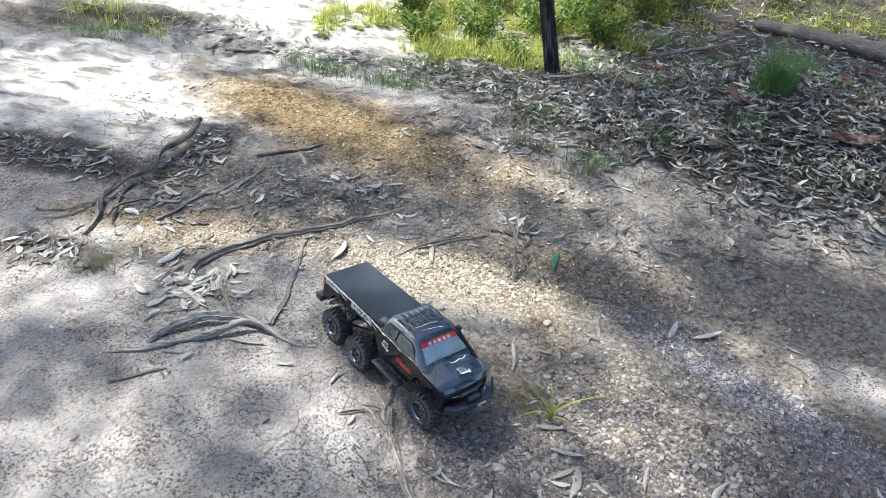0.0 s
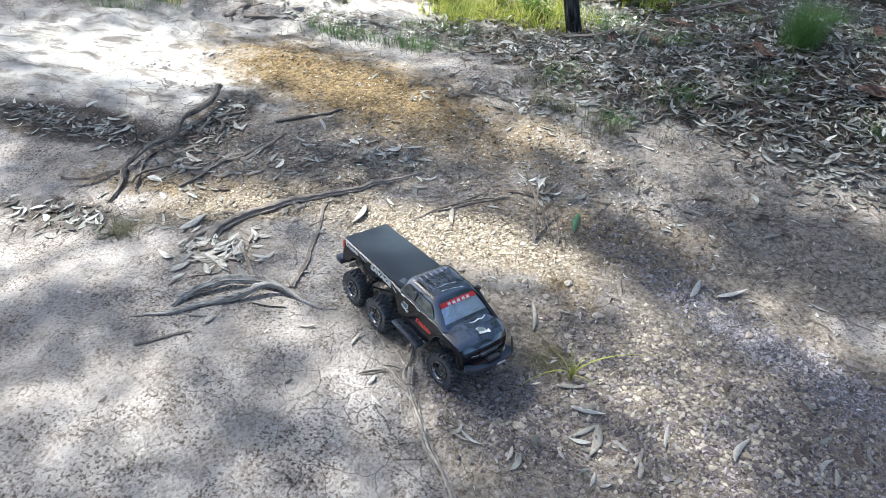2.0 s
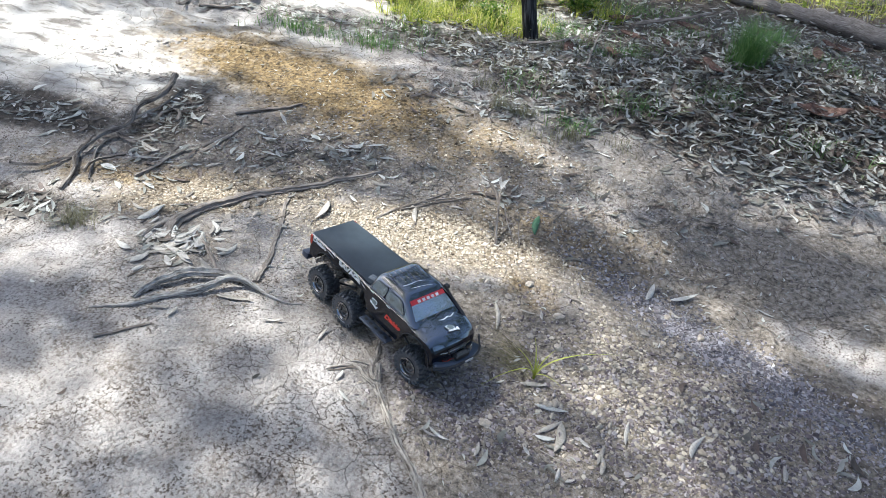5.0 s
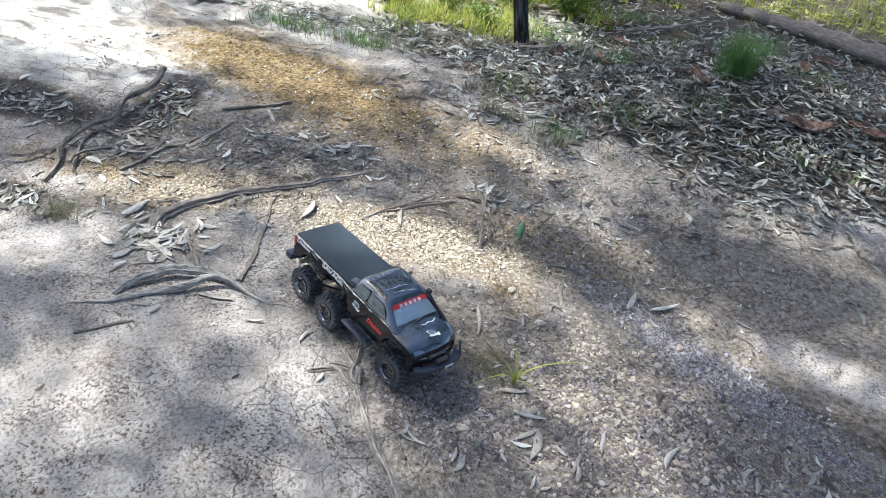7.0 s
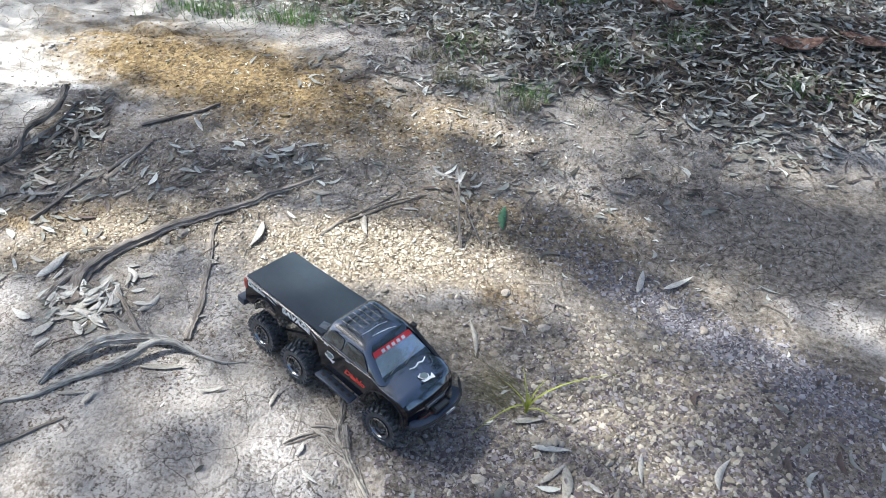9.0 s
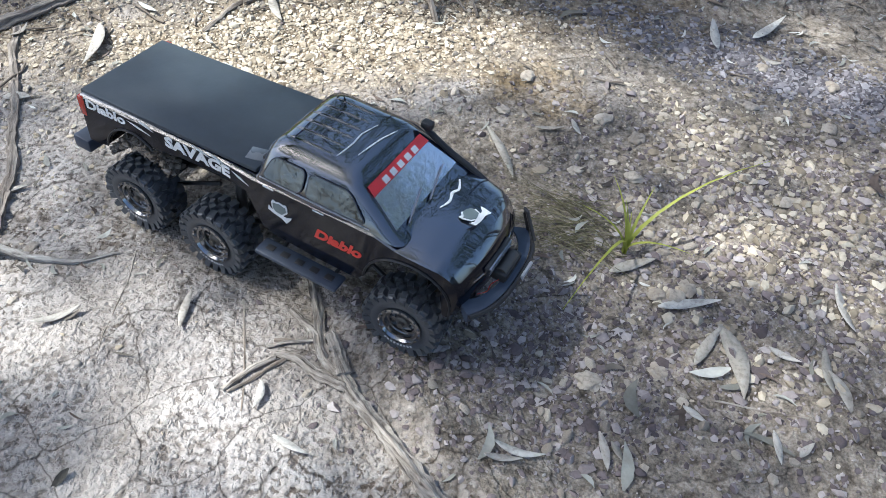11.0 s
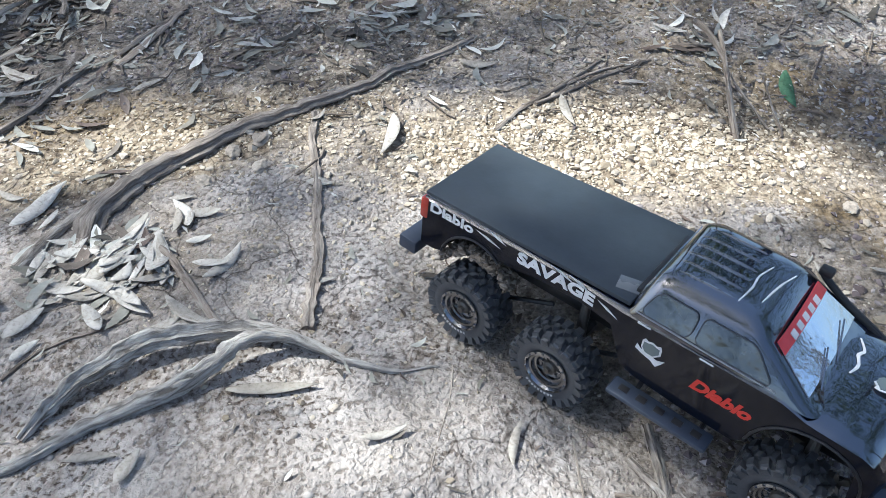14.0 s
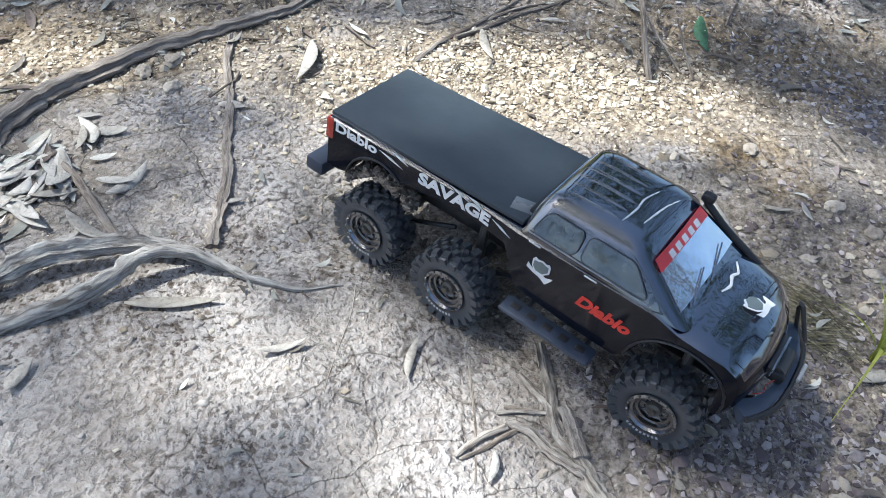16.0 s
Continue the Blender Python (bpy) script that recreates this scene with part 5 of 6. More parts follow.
# positions are free: these trees only serve reflections and sky light
for k, (x, y, h, s) in enumerate(((4.5, 7.5, 7.5, 2.0), (0.5, 8.0, 8.0, 2.0), (7.0, 2.0, 7.0, 2.0), (6.0, -5.0, 6.5, 2.2), (-1.0, -7.5, 6.0, 2.2), (-7.0, -5.0, 6.0, 2.0), (9.5, 8.0, 8.0, 2.4), (-3.0, 9.0, 8.0, 2.2),
                                 (2.5, 9.5, 9.0, 2.2), (-6.0, 9.5, 8.0, 2.4), (7.5, 5.0, 8.5, 2.2), (9.0, -1.5, 8.0, 2.4), (2.5, -7.0, 7.0, 2.2), (-4.5, -8.0, 7.5, 2.2), (-9.5, 7.0, 7.0, 2.2), (5.5, 12.0, 10.0, 2.6), (-0.5, 13.0, 10.0, 2.8), (12.0, 3.0, 9.0, 2.6))):
    bush_tree(x, y, h, s, 200 + k)


# ---- the model truck ----
# its own axes: x forward, y to its left, z up, the middle axle over the origin
HUB = 0.0515
TRUCK = pose(0.0617, 0.0769, 0.0033, -6.14, 1.62, -34.33)
truck = new("model_truck")
truck.matrix_world = TRUCK
tagged(truck, "gloss black six-wheeled remote-controlled pickup model, dusty, standing on clay", "toy truck")

HALF = 0.0865


def arch(cx, cz, r, a0, a1, n=9):
    return [(cx + r * math.cos(radians(a0 + (a1 - a0) * k / n)), cz + r * math.sin(radians(a0 + (a1 - a0) * k / n))) for k in range(n + 1)]


def body_width(x, z):
    w = HALF
    if x > 0.25:
        w *= 1 - 0.20 * ((x - 0.25) / 0.095) ** 2.2
    return w


def build_body():
    """Bed sides, doors, wings and bonnet: one shell from a side outline with wheel arches."""
    top = [(-0.240, 0.1635), (-0.20, 0.165), (-0.1, 0.168), (0.0, 0.171), (0.058, 0.1735), (0.10, 0.175), (0.16, 0.176), (0.225, 0.177), (0.25, 0.1755), (0.28, 0.173), (0.305, 0.169), (0.322, 0.162), (0.333, 0.152)]
    front = [(0.340, 0.140), (0.343, 0.127), (0.342, 0.112), (0.337, 0.097)]
    low = [(0.327, 0.0925)] + arch(0.268, 0.102, 0.053, -8, 176, 12) + [(0.205, 0.094), (0.15, 0.094), (0.09, 0.098), (0.072, 0.104), (0.060, 0.125), (0.046, 0.146), (0.0, 0.146), (-0.06, 0.142), (-0.085, 0.137)]
    low += arch(-0.150, 0.088, 0.053, 58, 165) + [(-0.205, 0.098), (-0.218, 0.094), (-0.238, 0.094)]
    outline = top + front + low
    ys = [-1, -0.985, -0.93, -0.75, -0.5, -0.25, 0, 0.25, 0.5, 0.75, 0.93, 0.985, 1]
    bm, rows = bmesh.new(), []
    cx, cz = 0.06, 0.15
    for i, (x, z) in enumerate(outline):
        row = []
        for y in ys:
            xx, zz = x, z
            e = max(0.0, (abs(y) - 0.9) / 0.1)
            inset = 0.0035 * e * e
            if i < len(top):
                zz -= inset + (0.005 * y * y if x > 0.24 else 0)
                if x > 0.24 and abs(y) < 0.62:
                    zz += 0.0016
            elif i < len(top) + len(front):
                xx -= inset
            if x > 0.30:
                xx -= 0.016 * y * y * (x - 0.30) / 0.06
            row.append(bm.verts.new((xx, HALF * y, zz)))
        rows.append(row)
    n = len(rows)
    for i in range(n):
        a, b = rows[i], rows[(i + 1) % n]
        for k in range(len(ys) - 1):
            bm.faces.new((a[k], a[k + 1], b[k + 1], b[k]))
    caps = [bm.faces.new([r[0] for r in rows]), bm.faces.new([r[-1] for r in rows][::-1])]
    bmesh.ops.triangulate(bm, faces=caps)
    for x in (0.16, 0.20, 0.22, 0.235, 0.25, 0.262, 0.274, 0.286, 0.298, 0.31, 0.32, 0.33):
        bmesh.ops.bisect_plane(bm, geom=list(bm.verts) + list(bm.edges) + list(bm.faces), plane_co=(x, 0, 0), plane_no=(1, 0, 0))
    for v in bm.verts:
        v.co.y *= body_width(v.co.x, v.co.z) / HALF
    bmesh.ops.recalc_face_normals(bm, faces=bm.faces)
    ob = part("body", bm, M_BODY, truck, "gloss black painted shell with scratches", 32)
    # upward faces get the copy that is tinted for reflected sky
    ob.data.materials.append(M_BODY_SKY)
    for f in ob.data.polygons:
        f.material_index = int(f.normal.z > 0.6)
    return ob


body = build_body()


def ring_of(x0, x1, w, z, bow=0.0, corner=0.016, n=5):
    """A rounded rectangle, seen from above, as points at height z."""
    pts = []
    for sx, sy, a0 in ((1, 1, 0), (-1, 1, 90), (-1, -1, 180), (1, -1, 270)):
        cx, cy = (x1 if sx > 0 else x0) - sx * corner, sy * (w - corner)
        for k in range(n + 1):
            a = radians(a0 + 90 * k / n)
            pts.append((cx + corner * math.cos(a), cy + corner * math.sin(a), z))
    return pts


def build_cab():
    bm = bmesh.new()
    levels = [(0.058, 0.258, 0.0845, 0.172, 0.012), (0.061, 0.243, 0.0835, 0.179, 0.014), (0.070, 0.192, 0.0695, 0.210, 0.015), (0.075, 0.183, 0.0635, 0.2170, 0.017), (0.088, 0.172, 0.053, 0.2203, 0.018), (0.11, 0.15, 0.033, 0.2215, 0.014)]
    rings = [[bm.verts.new(p) for p in ring_of(a, b, w, z, corner=c)] for a, b, w, z, c in levels]
    for a, b in zip(rings, rings[1:]):
        for k in range(len(a)):
            bm.faces.new((a[k], a[(k + 1) % len(a)], b[(k + 1) % len(a)], b[k]))
    bm.faces.new(rings[-1])
    bmesh.ops.recalc_face_normals(bm, faces=bm.faces)
    cab = part("cab", bm, M_BODY_SKY, truck, "gloss black cab roof and pillars", 40)
    for k in range(6):
        bm = bmesh.new()
        y, drop = -0.044 + 0.0176 * k, 0.00022 * abs(k - 2.5) ** 2
        tube(bm, [(0.0765, y, 0.2155 - drop), (0.084, y, 0.2184 - drop), (0.092, y, 0.2198 - drop), (0.118, y, 0.2208 - drop), (0.140, y, 0.2208 - drop), (0.148, y, 0.2198 - drop)], [0.0018, 0.0024, 0.0026, 0.0026, 0.0022, 0.0012], 8)
        part("roof_rib", bm, M_BODY_SKY, cab)
    return cab


cab = build_cab()


def panel(name, corners, material, parent, label="", thick=0.0012, bow=0.0, cols=6):
    """A thin curved pane between four corners (bottom two, then top two, each from rear or right)."""
    a, b, c, d = (Vector(p) for p in corners)
    nrm = (b - a).cross(d - a).normalized()
    bm = bmesh.new()
    sheets = []
    for off in (0.0, thick):
        grid = []
        for j in range(3):
            v = j / 2
            row = []
            for i in range(cols + 1):
                u = i / cols
                p = (a.lerp(b, u)).lerp(d.lerp(c, u), v) + nrm * (off + bow * 4 * u * (1 - u))
                row.append(bm.verts.new(p))
            grid.append(row)
        sheets.append(grid)
    lo, hi = sheets
    for j in range(2):
        for i in range(cols):
            bm.faces.new((hi[j][i], hi[j][i + 1], hi[j + 1][i + 1], hi[j + 1][i]))
            bm.faces.new((lo[j][i], lo[j + 1][i], lo[j + 1][i + 1], lo[j][i + 1]))
    for r0, r1 in ((lo[0], hi[0]), (hi[2], lo[2])):
        for i in range(cols):
            bm.faces.new((r0[i], r0[i + 1], r1[i + 1], r1[i]))
    for k in (0, cols):
        for j in range(2):
            bm.faces.new((lo[j][k], hi[j][k], hi[j + 1][k], lo[j + 1][k]))
    bmesh.ops.recalc_face_normals(bm, faces=bm.faces)
    return part(name, bm, material, parent, label, 40)


def rounded_pane(corners, parent, r, thick=0.0014):
    """A side window with round corners and its rubber seal."""
    a, b, c, d = (Vector(p) for p in corners)
    nrm = (b - a).cross(d - a).normalized()
    rim = []
    for u0, v0, a0 in ((1 - r * 0.5, 1 - r, 0), (r * 0.5, 1 - r, 90), (r * 0.5, r, 180), (1 - r * 0.5, r, 270)):
        for k in range(6):
            t = radians(a0 + 18 * k)
            u, v = u0 + r * 0.5 * math.cos(t), v0 + r * math.sin(t)
            rim.append((a.lerp(b, u)).lerp(d.lerp(c, u), v) + nrm * 0.0004)
    bm = bmesh.new()
    face = bm.faces.new([bm.verts.new(p) for p in rim])
    solid = bmesh.ops.extrude_face_region(bm, geom=[face])
    bmesh.ops.translate(bm, vec=nrm * thick, verts=[g for g in solid["geom"] if isinstance(g, bmesh.types.BMVert)])
    bmesh.ops.recalc_face_normals(bm, faces=bm.faces)
    pane = part("side_window", bm, M_SIDEGLASS, parent, "smoked window, its reflections painted as mottling", 30)
    bm = bmesh.new()
    tube(bm, [p + nrm * thick * 0.6 for p in rim + rim[:1]], [0.0009] * (len(rim) + 1), 6)
    part("window_seal", bm, M_SEAL, pane, "dark window seal")


# glass: windscreen, side and rear windows, a touch proud of the pillars
screen = panel("windscreen", [(0.2415, -0.070, 0.1805), (0.2415, 0.070, 0.1805), (0.1955, 0.056, 0.2085), (0.1955, -0.056, 0.2085)], M_GLASS, cab, "mirror-like windscreen reflecting sky", bow=0.0022)
panel("rear_window", [(0.061, 0.064, 0.1825), (0.061, -0.064, 0.1825), (0.069, -0.056, 0.207), (0.069, 0.056, 0.207)], M_GLASS, cab, bow=0.0005)
for s in (-1, 1):
    for x0, x1, t0, t1 in ((0.073, 0.126, 0.083, 0.126), (0.132, 0.212, 0.132, 0.183)):
        pts = [(x0, s * 0.0832, 0.1810), (x1, s * 0.0832, 0.1810), (t1, s * 0.0716, 0.2075), (t0, s * 0.0716, 0.2075)]
        if s > 0:
            pts = [pts[1], pts[0], pts[3], pts[2]]
        rounded_pane(pts, cab, 0.30 if x0 < 0.1 else 0.22)

# red strip along the top of the windscreen with its white marks
strip = panel("screen_strip", [(0.2062, -0.0600, 0.2030), (0.2062, 0.0600, 0.2030), (0.1950, 0.0570, 0.2102), (0.1950, -0.0570, 0.2102)], M_BANNER, screen, "red strip with white marks", 0.001, 0.0022)
for k in range(5):
    y = -0.032 + 0.0158 * k
    panel("white_mark", [(0.2068, y - 0.0047, 0.2058), (0.2068, y + 0.0047, 0.2058), (0.2002, y + 0.0047, 0.2100), (0.2002, y - 0.0047, 0.2100)], M_WHITE, screen, "", 0.0008, 0.0, 2)

# cover over the bed
bm = bmesh.new()
box(bm, (-0.0925, 0, 0.1705), (0.302, 0.157, 0.0055), 0.0016, pose(0, 0, 0, 0, -2.7, 0))
cover = part("bed_cover", bm, M_COVER, truck, "flat charcoal cover over the bed")
bm = bmesh.new()
box(bm, (0.056, 0.0, 0.180), (0.006, 0.12, 0.012), 0.002)
part("cover_bracket", bm, M_PLASTIC, truck)
bm = bmesh.new()
box(bm, (0.044, -0.056, 0.1800), (0.030, 0.022, 0.0010), 0.0003, pose(0, 0, 0, 0, -4, 14))
part("tape_piece", bm, M_TAPE, cover, "strip of clear tape")
bm = bmesh.new()
box(bm, (-0.242, 0, 0.130), (0.004, 0.150, 0.050), 0.0015)
part("tailgate", bm, M_BODY, truck)

for s in (-1, 1):
    bm = bmesh.new()
    box(bm, (-0.2375, s * 0.0815, 0.1470), (0.013, 0.012, 0.029), 0.0025)
    part("tail_lamp", bm, M_LAMPRED, truck, "red tail lamp")
    bm = bmesh.new()
    box(bm, (0.3120, s * 0.0570, 0.1500), (0.012, 0.042, 0.011), 0.004, pose(0, 0, 0, 0, 30, s * 42).to_3x3().to_4x4())
    part("headlight", bm, M_LAMPCLEAR, truck, "clear headlamp lens")
    for x in (0.083, 0.151):
        bm = bmesh.new()
        box(bm, (x, s * 0.0858, 0.1700), (0.015, 0.0030, 0.0022), 0.0008)
        part("door_handle", bm, M_WHITE, truck, "pale door handle")
    # wheel-arch lips and a crease under the windows
    for cx, cz, r, a0, a1 in ((0.268, 0.102, 0.053, -6, 176), (-0.150, 0.088, 0.053, 50, 168)):
        bm = bmesh.new()
        pts = [(x, s * (body_width(x, z) + 0.0005), z) for x, z in arch(cx, cz, r + 0.0015, a0, a1, 14)]
        tube(bm, pts, [0.0017] * len(pts), 6)
        part("arch_flare", bm, M_PLASTIC, truck)
    # the bright line on the sill is a highlight, built as a tube
    bm = bmesh.new()
    tube(bm, [(0.08, s * 0.0848, 0.104), (0.2, s * 0.0848, 0.102)], [0.0012, 0.0012], 6)
    part("sill_trim", bm, M_TRIM, truck, "highlight of the sill, built as a pale line")
    bm = bmesh.new()
    tube(bm, [(0.070, s * 0.0842, 0.1795), (0.14, s * 0.0846, 0.1790), (0.216, s * 0.0842, 0.1785)], [0.0008, 0.0011, 0.0008], 6)
    part("window_trim", bm, M_TRIM, truck, "pale line below the side windows")
    # running board hung on two brackets
    bm = bmesh.new()
    box(bm, (0.132, s * 0.096, 0.080), (0.116, 0.026, 0.0065), 0.003)
    step = part("running_board", bm, M_STEP, truck, "blue-grey plastic running board")
    # slots: dark plates on the board stand for its shaded openings
    for k in range(5):
        bm = bmesh.new()
        box(bm, (0.090 + 0.021 * k, s * 0.096, 0.0838), (0.011, 0.0085, 0.0012), 0.0004)
        part("tread_slot", bm, M_PLASTIC, step)
    for x in (0.10, 0.175):
        bm = bmesh.new()
        tube(bm, [(x, s * 0.03, 0.093), (x, s * 0.07, 0.084), (x, s * 0.095, 0.078)], [0.0028] * 3, 6)
        part("step_bracket", bm, M_PLASTIC, truck)

# rear bumper, grille, wipers, snorkel, bonnet hinges
bm = bmesh.new()
box(bm, (-0.262, 0, 0.074), (0.030, 0.172, 0.020), 0.003)
bumper = part("rear_bumper", bm, M_STEP, truck, "chunky dark rear bumper")
bm = bmesh.new()
box(bm, (-0.279, 0, 0.070), (0.006, 0.02, 0.01), 0.002)
part("tow_hitch", bm, M_STEEL, bumper)
bm = bmesh.new()
box(bm, (0.3395, 0, 0.138), (0.006, 0.062, 0.013), 0.002)
grille = part("grille", bm, M_PLASTIC, truck)
for k in range(3):
    bm = bmesh.new()
    box(bm, (0.343, 0, 0.1335 + 0.0045 * k), (0.003, 0.058, 0.0014), 0.0005)
    part("grille_bar", bm, M_RIM, grille)
for y0, y1 in ((-0.005, 0.048), (-0.052, -0.004)):
    bm = bmesh.new()
    tube(bm, [(0.2475, y0, 0.1805), (0.2410, (y0 + y1) / 2, 0.1862), (0.2345, y1, 0.1905)], [0.0013, 0.0011, 0.0008], 6)
    part("wiper", bm, M_RIM, truck, "thin silver wiper")
bm = bmesh.new()
tube(bm, smooth_path([(0.295, 0.079, 0.158), (0.260, 0.080, 0.173), (0.230, 0.076, 0.188), (0.203, 0.071, 0.207), (0.196, 0.071, 0.213)], 4), [0.0040] * 17, 10)
snorkel = part("snorkel", bm, M_PLASTIC, truck, "black snorkel on the windscreen pillar")
bm = bmesh.new()
box(bm, (0.198, 0.071, 0.2165), (0.015, 0.012, 0.010), 0.003)
part("snorkel_head", bm, M_PLASTIC, snorkel)


# decals: claw scratches, badges, lettering
def ribbon(name, pts, width, material, parent, label=""):
    bm = bmesh.new()
    n = 5 * (len(pts) - 1)
    tube(bm, smooth_path(pts, 5), [width * (0.35 + 0.75 * math.sin(math.pi * (0.08 + 0.84 * k / n))) for k in range(n + 1)], 6, 0.35, len(pts), 0.25)
    return part(name, bm, material, parent, label)


def drape(pts, *obs):
    """The points laid on the shells below them."""
    trees = [BVHTree.FromPolygons([v.co for v in ob.data.vertices], [p.vertices[:] for p in ob.data.polygons]) for ob in obs]
    out = []
    for x, y in pts:
        hits = [t.ray_cast(Vector((x, y, 0.4)), Vector((0, 0, -1)))[0] for t in trees]
        out.append((x, y, max(h.z for h in hits if h) + 0.0009))
    return out


for pts in ([(0.147, -0.045), (0.150, -0.018), (0.149, 0.003), (0.155, 0.029)], [(0.165, -0.030), (0.168, -0.006), (0.171, 0.012), (0.177, 0.036)]):
    ribbon("scratch_decal", drape(pts, cab, body), 0.0013, M_WHITE, cab, "white claw-scratch decal")
ribbon("scratch_decal", drape([(0.262, -0.006), (0.266, 0.010), (0.262, 0.025), (0.265, 0.036), (0.257, 0.053)], body), 0.0014, M_WHITE, body, "white claw-scratch decal")


def badge(place, size, parent, label):
    """A round-cornered white patch with a grey middle and a scroll below it."""
    for name, outline, mat, h in (
            ("badge_plate", [(1.0, -0.25), (0.95, 0.45), (0.75, 0.8), (0.45, 0.62), (0.0, 0.78), (-0.45, 0.62), (-0.75, 0.8), (-0.95, 0.45), (-0.9, -0.3), (-0.45, -0.8), (0.4, -0.85)], M_WHITE, 0.0),
            ("badge_middle", [(0.82, -0.15), (0.76, 0.42), (0.4, 0.46), (0.0, 0.60), (-0.4, 0.46), (-0.76, 0.42), (-0.76, -0.22), (-0.38, -0.64), (0.35, -0.68)], M_GREYDECAL, 0.0006),
            ("badge_scroll", [(1.35, -0.95), (1.5, -0.6), (0.8, -0.9), (0.0, -0.72), (-0.9, -0.55), (-1.3, -0.2), (-1.35, -0.75), (-0.6, -1.05), (0.3, -1.25), (0.9, -1.65)], M_WHITE, 0.0003)):
        bm = bmesh.new()
        face = bm.faces.new([bm.verts.new((u * size, v * size, h)) for u, v in outline])
        solid = bmesh.ops.extrude_face_region(bm, geom=[face])
        bmesh.ops.translate(bm, vec=(0, 0, 0.0007), verts=[g for g in solid["geom"] if isinstance(g, bmesh.types.BMVert)])
        bmesh.ops.triangulate(bm, faces=bm.faces)
        bmesh.ops.recalc_face_normals(bm, faces=bm.faces)
        bm.transform(place)
        part(name, bm, mat, parent, label if name == "badge_plate" else "")


badge(pose(0.294, 0.0075, 0.1732, 0, 9, 105), 0.0140, body, "white badge decal")
for s in (-1, 1):
    badge(pose(0.098, s * 0.0866, 0.1470, 90, 0, 0 if s < 0 else 180), 0.0115, body, "white badge decal")


def lettering(text, s, x0, x1, z0, z1, y, material, parent, shear=0.0, bold=0.0, climb=0.0):
    """Words on the side s of the truck, between x0 and x1 and the heights z0 and z1."""
    cu = bpy.data.curves.new("lettering", "FONT")
    cu.body, cu.size, cu.extrude, cu.offset, cu.shear = text, 0.02, 0.0003, bold, shear
    cu.resolution_u = 3
    tmp = new("lettering", cu)
    me = bpy.data.meshes.new_from_object(tmp.evaluated_get(bpy.context.evaluated_depsgraph_get()))
    bpy.data.objects.remove(tmp)
    co = np.array([v.co[:] for v in me.vertices])
    lo, hi = co.min(0), co.max(0)
    u, w = (co[:, 0] - lo[0]) / (hi[0] - lo[0]), (co[:, 1] - lo[1]) / (hi[1] - lo[1])
    if s > 0:
        u = 1 - u
    place = np.stack([x0 + u * (x1 - x0), s * (y + co[:, 2]), z0 + w * (z1 - z0) + climb * u], 1)
    me.vertices.foreach_set("co", place.ravel())
    if s > 0:
        me.flip_normals()
    me.materials.clear()
    return link_mesh("lettering", me, material, parent, "", 0)


for s in (-1, 1):
    lettering("Diablo", s, 0.146, 0.210, 0.1285, 0.1440, 0.0867, M_RED, body, 0.25, 0.0009, 0.0)
    lettering("SAVAGE", s, -0.090, 0.019, 0.1485, 0.1650, 0.0868, M_WHITE, body, 0.0, 0.0009, 0.002)
    lettering("Diablo", s, -0.2275, -0.158, 0.1480, 0.1615, 0.0867, M_WHITE, body, 0.0, 0.0007, 0.002)
    for x0, x1, z in ((-0.155, -0.115, 0.1555), (0.022, 0.052, 0.1600), (-0.135, -0.108, 0.1640), (-0.045, -0.012, 0.1672), (-0.02, 0.012, 0.1680)):
        bm = bmesh.new()
        tube(bm, [(x0, s * 0.0866, z + 0.004), ((x0 + x1) / 2, s * 0.0870, z + 0.0015), (x1, s * 0.0868, z - 0.003)], [0.0002, 0.0017, 0.0002], 5, 0, 1, 1)
        part("scratch_decal", bm, M_TYREMARK, body, "pale slash decal")


# wheels
def build_tyre():
    bm = bmesh.new()
    prof = [(0.0285, -0.019), (0.034, -0.0215), (0.041, -0.0218), (0.0462, -0.0195), (0.0475, -0.012), (0.0478, 0), (0.0475, 0.012), (0.0462, 0.0195), (0.041, 0.0218), (0.034, 0.0215), (0.0285, 0.019)]
    lathe(bm, prof, 40)
    me = bpy.data.meshes.new("tyre")
    bm.to_mesh(me)
    bm.free()
    return me


def build_tread():
    """Chunky staggered blocks round a tyre, and lugs that run down its shoulders."""
    bm = bmesh.new()
    count = 21
    for k in range(count):
        a = 360.0 * k / count
        rows = [(-0.0150, 0.0, 0.0130, 0.0095, 10, 0.0503, 0.0075, 0), (0.0150, 0.5, 0.0130, 0.0095, -10, 0.0503, 0.0075, 0),
                (-0.0045, 0.42, 0.0090, 0.0080, -22, 0.0505, 0.0070, 0), (0.0045, 0.92, 0.0090, 0.0080, 22, 0.0505, 0.0070, 0),
                (-0.0212, 0.0, 0.0042, 0.0090, 0, 0.0458, 0.0100, 16), (0.0212, 0.5, 0.0042, 0.0090, 0, 0.0458, 0.0100, -16)]
        for y, shift, sy, sx, tw, r, h, lean in rows:
            m = pose(0, 0, 0, 0, a + shift * 360.0 / count, 0) @ pose(0, y, r, lean, 0, tw)
            vs = bmesh.ops.create_cube(bm, size=1.0)["verts"]
            for v in vs:
                t = 0.84 if v.co.z > 0 else 1.0
                v.co = Vector((v.co.x * sx * t, v.co.y * sy * t, v.co.z * h))
            bmesh.ops.transform(bm, matrix=m, verts=vs)
    me = bpy.data.meshes.new("tread")
    bm.to_mesh(me)
    bm.free()
    return me


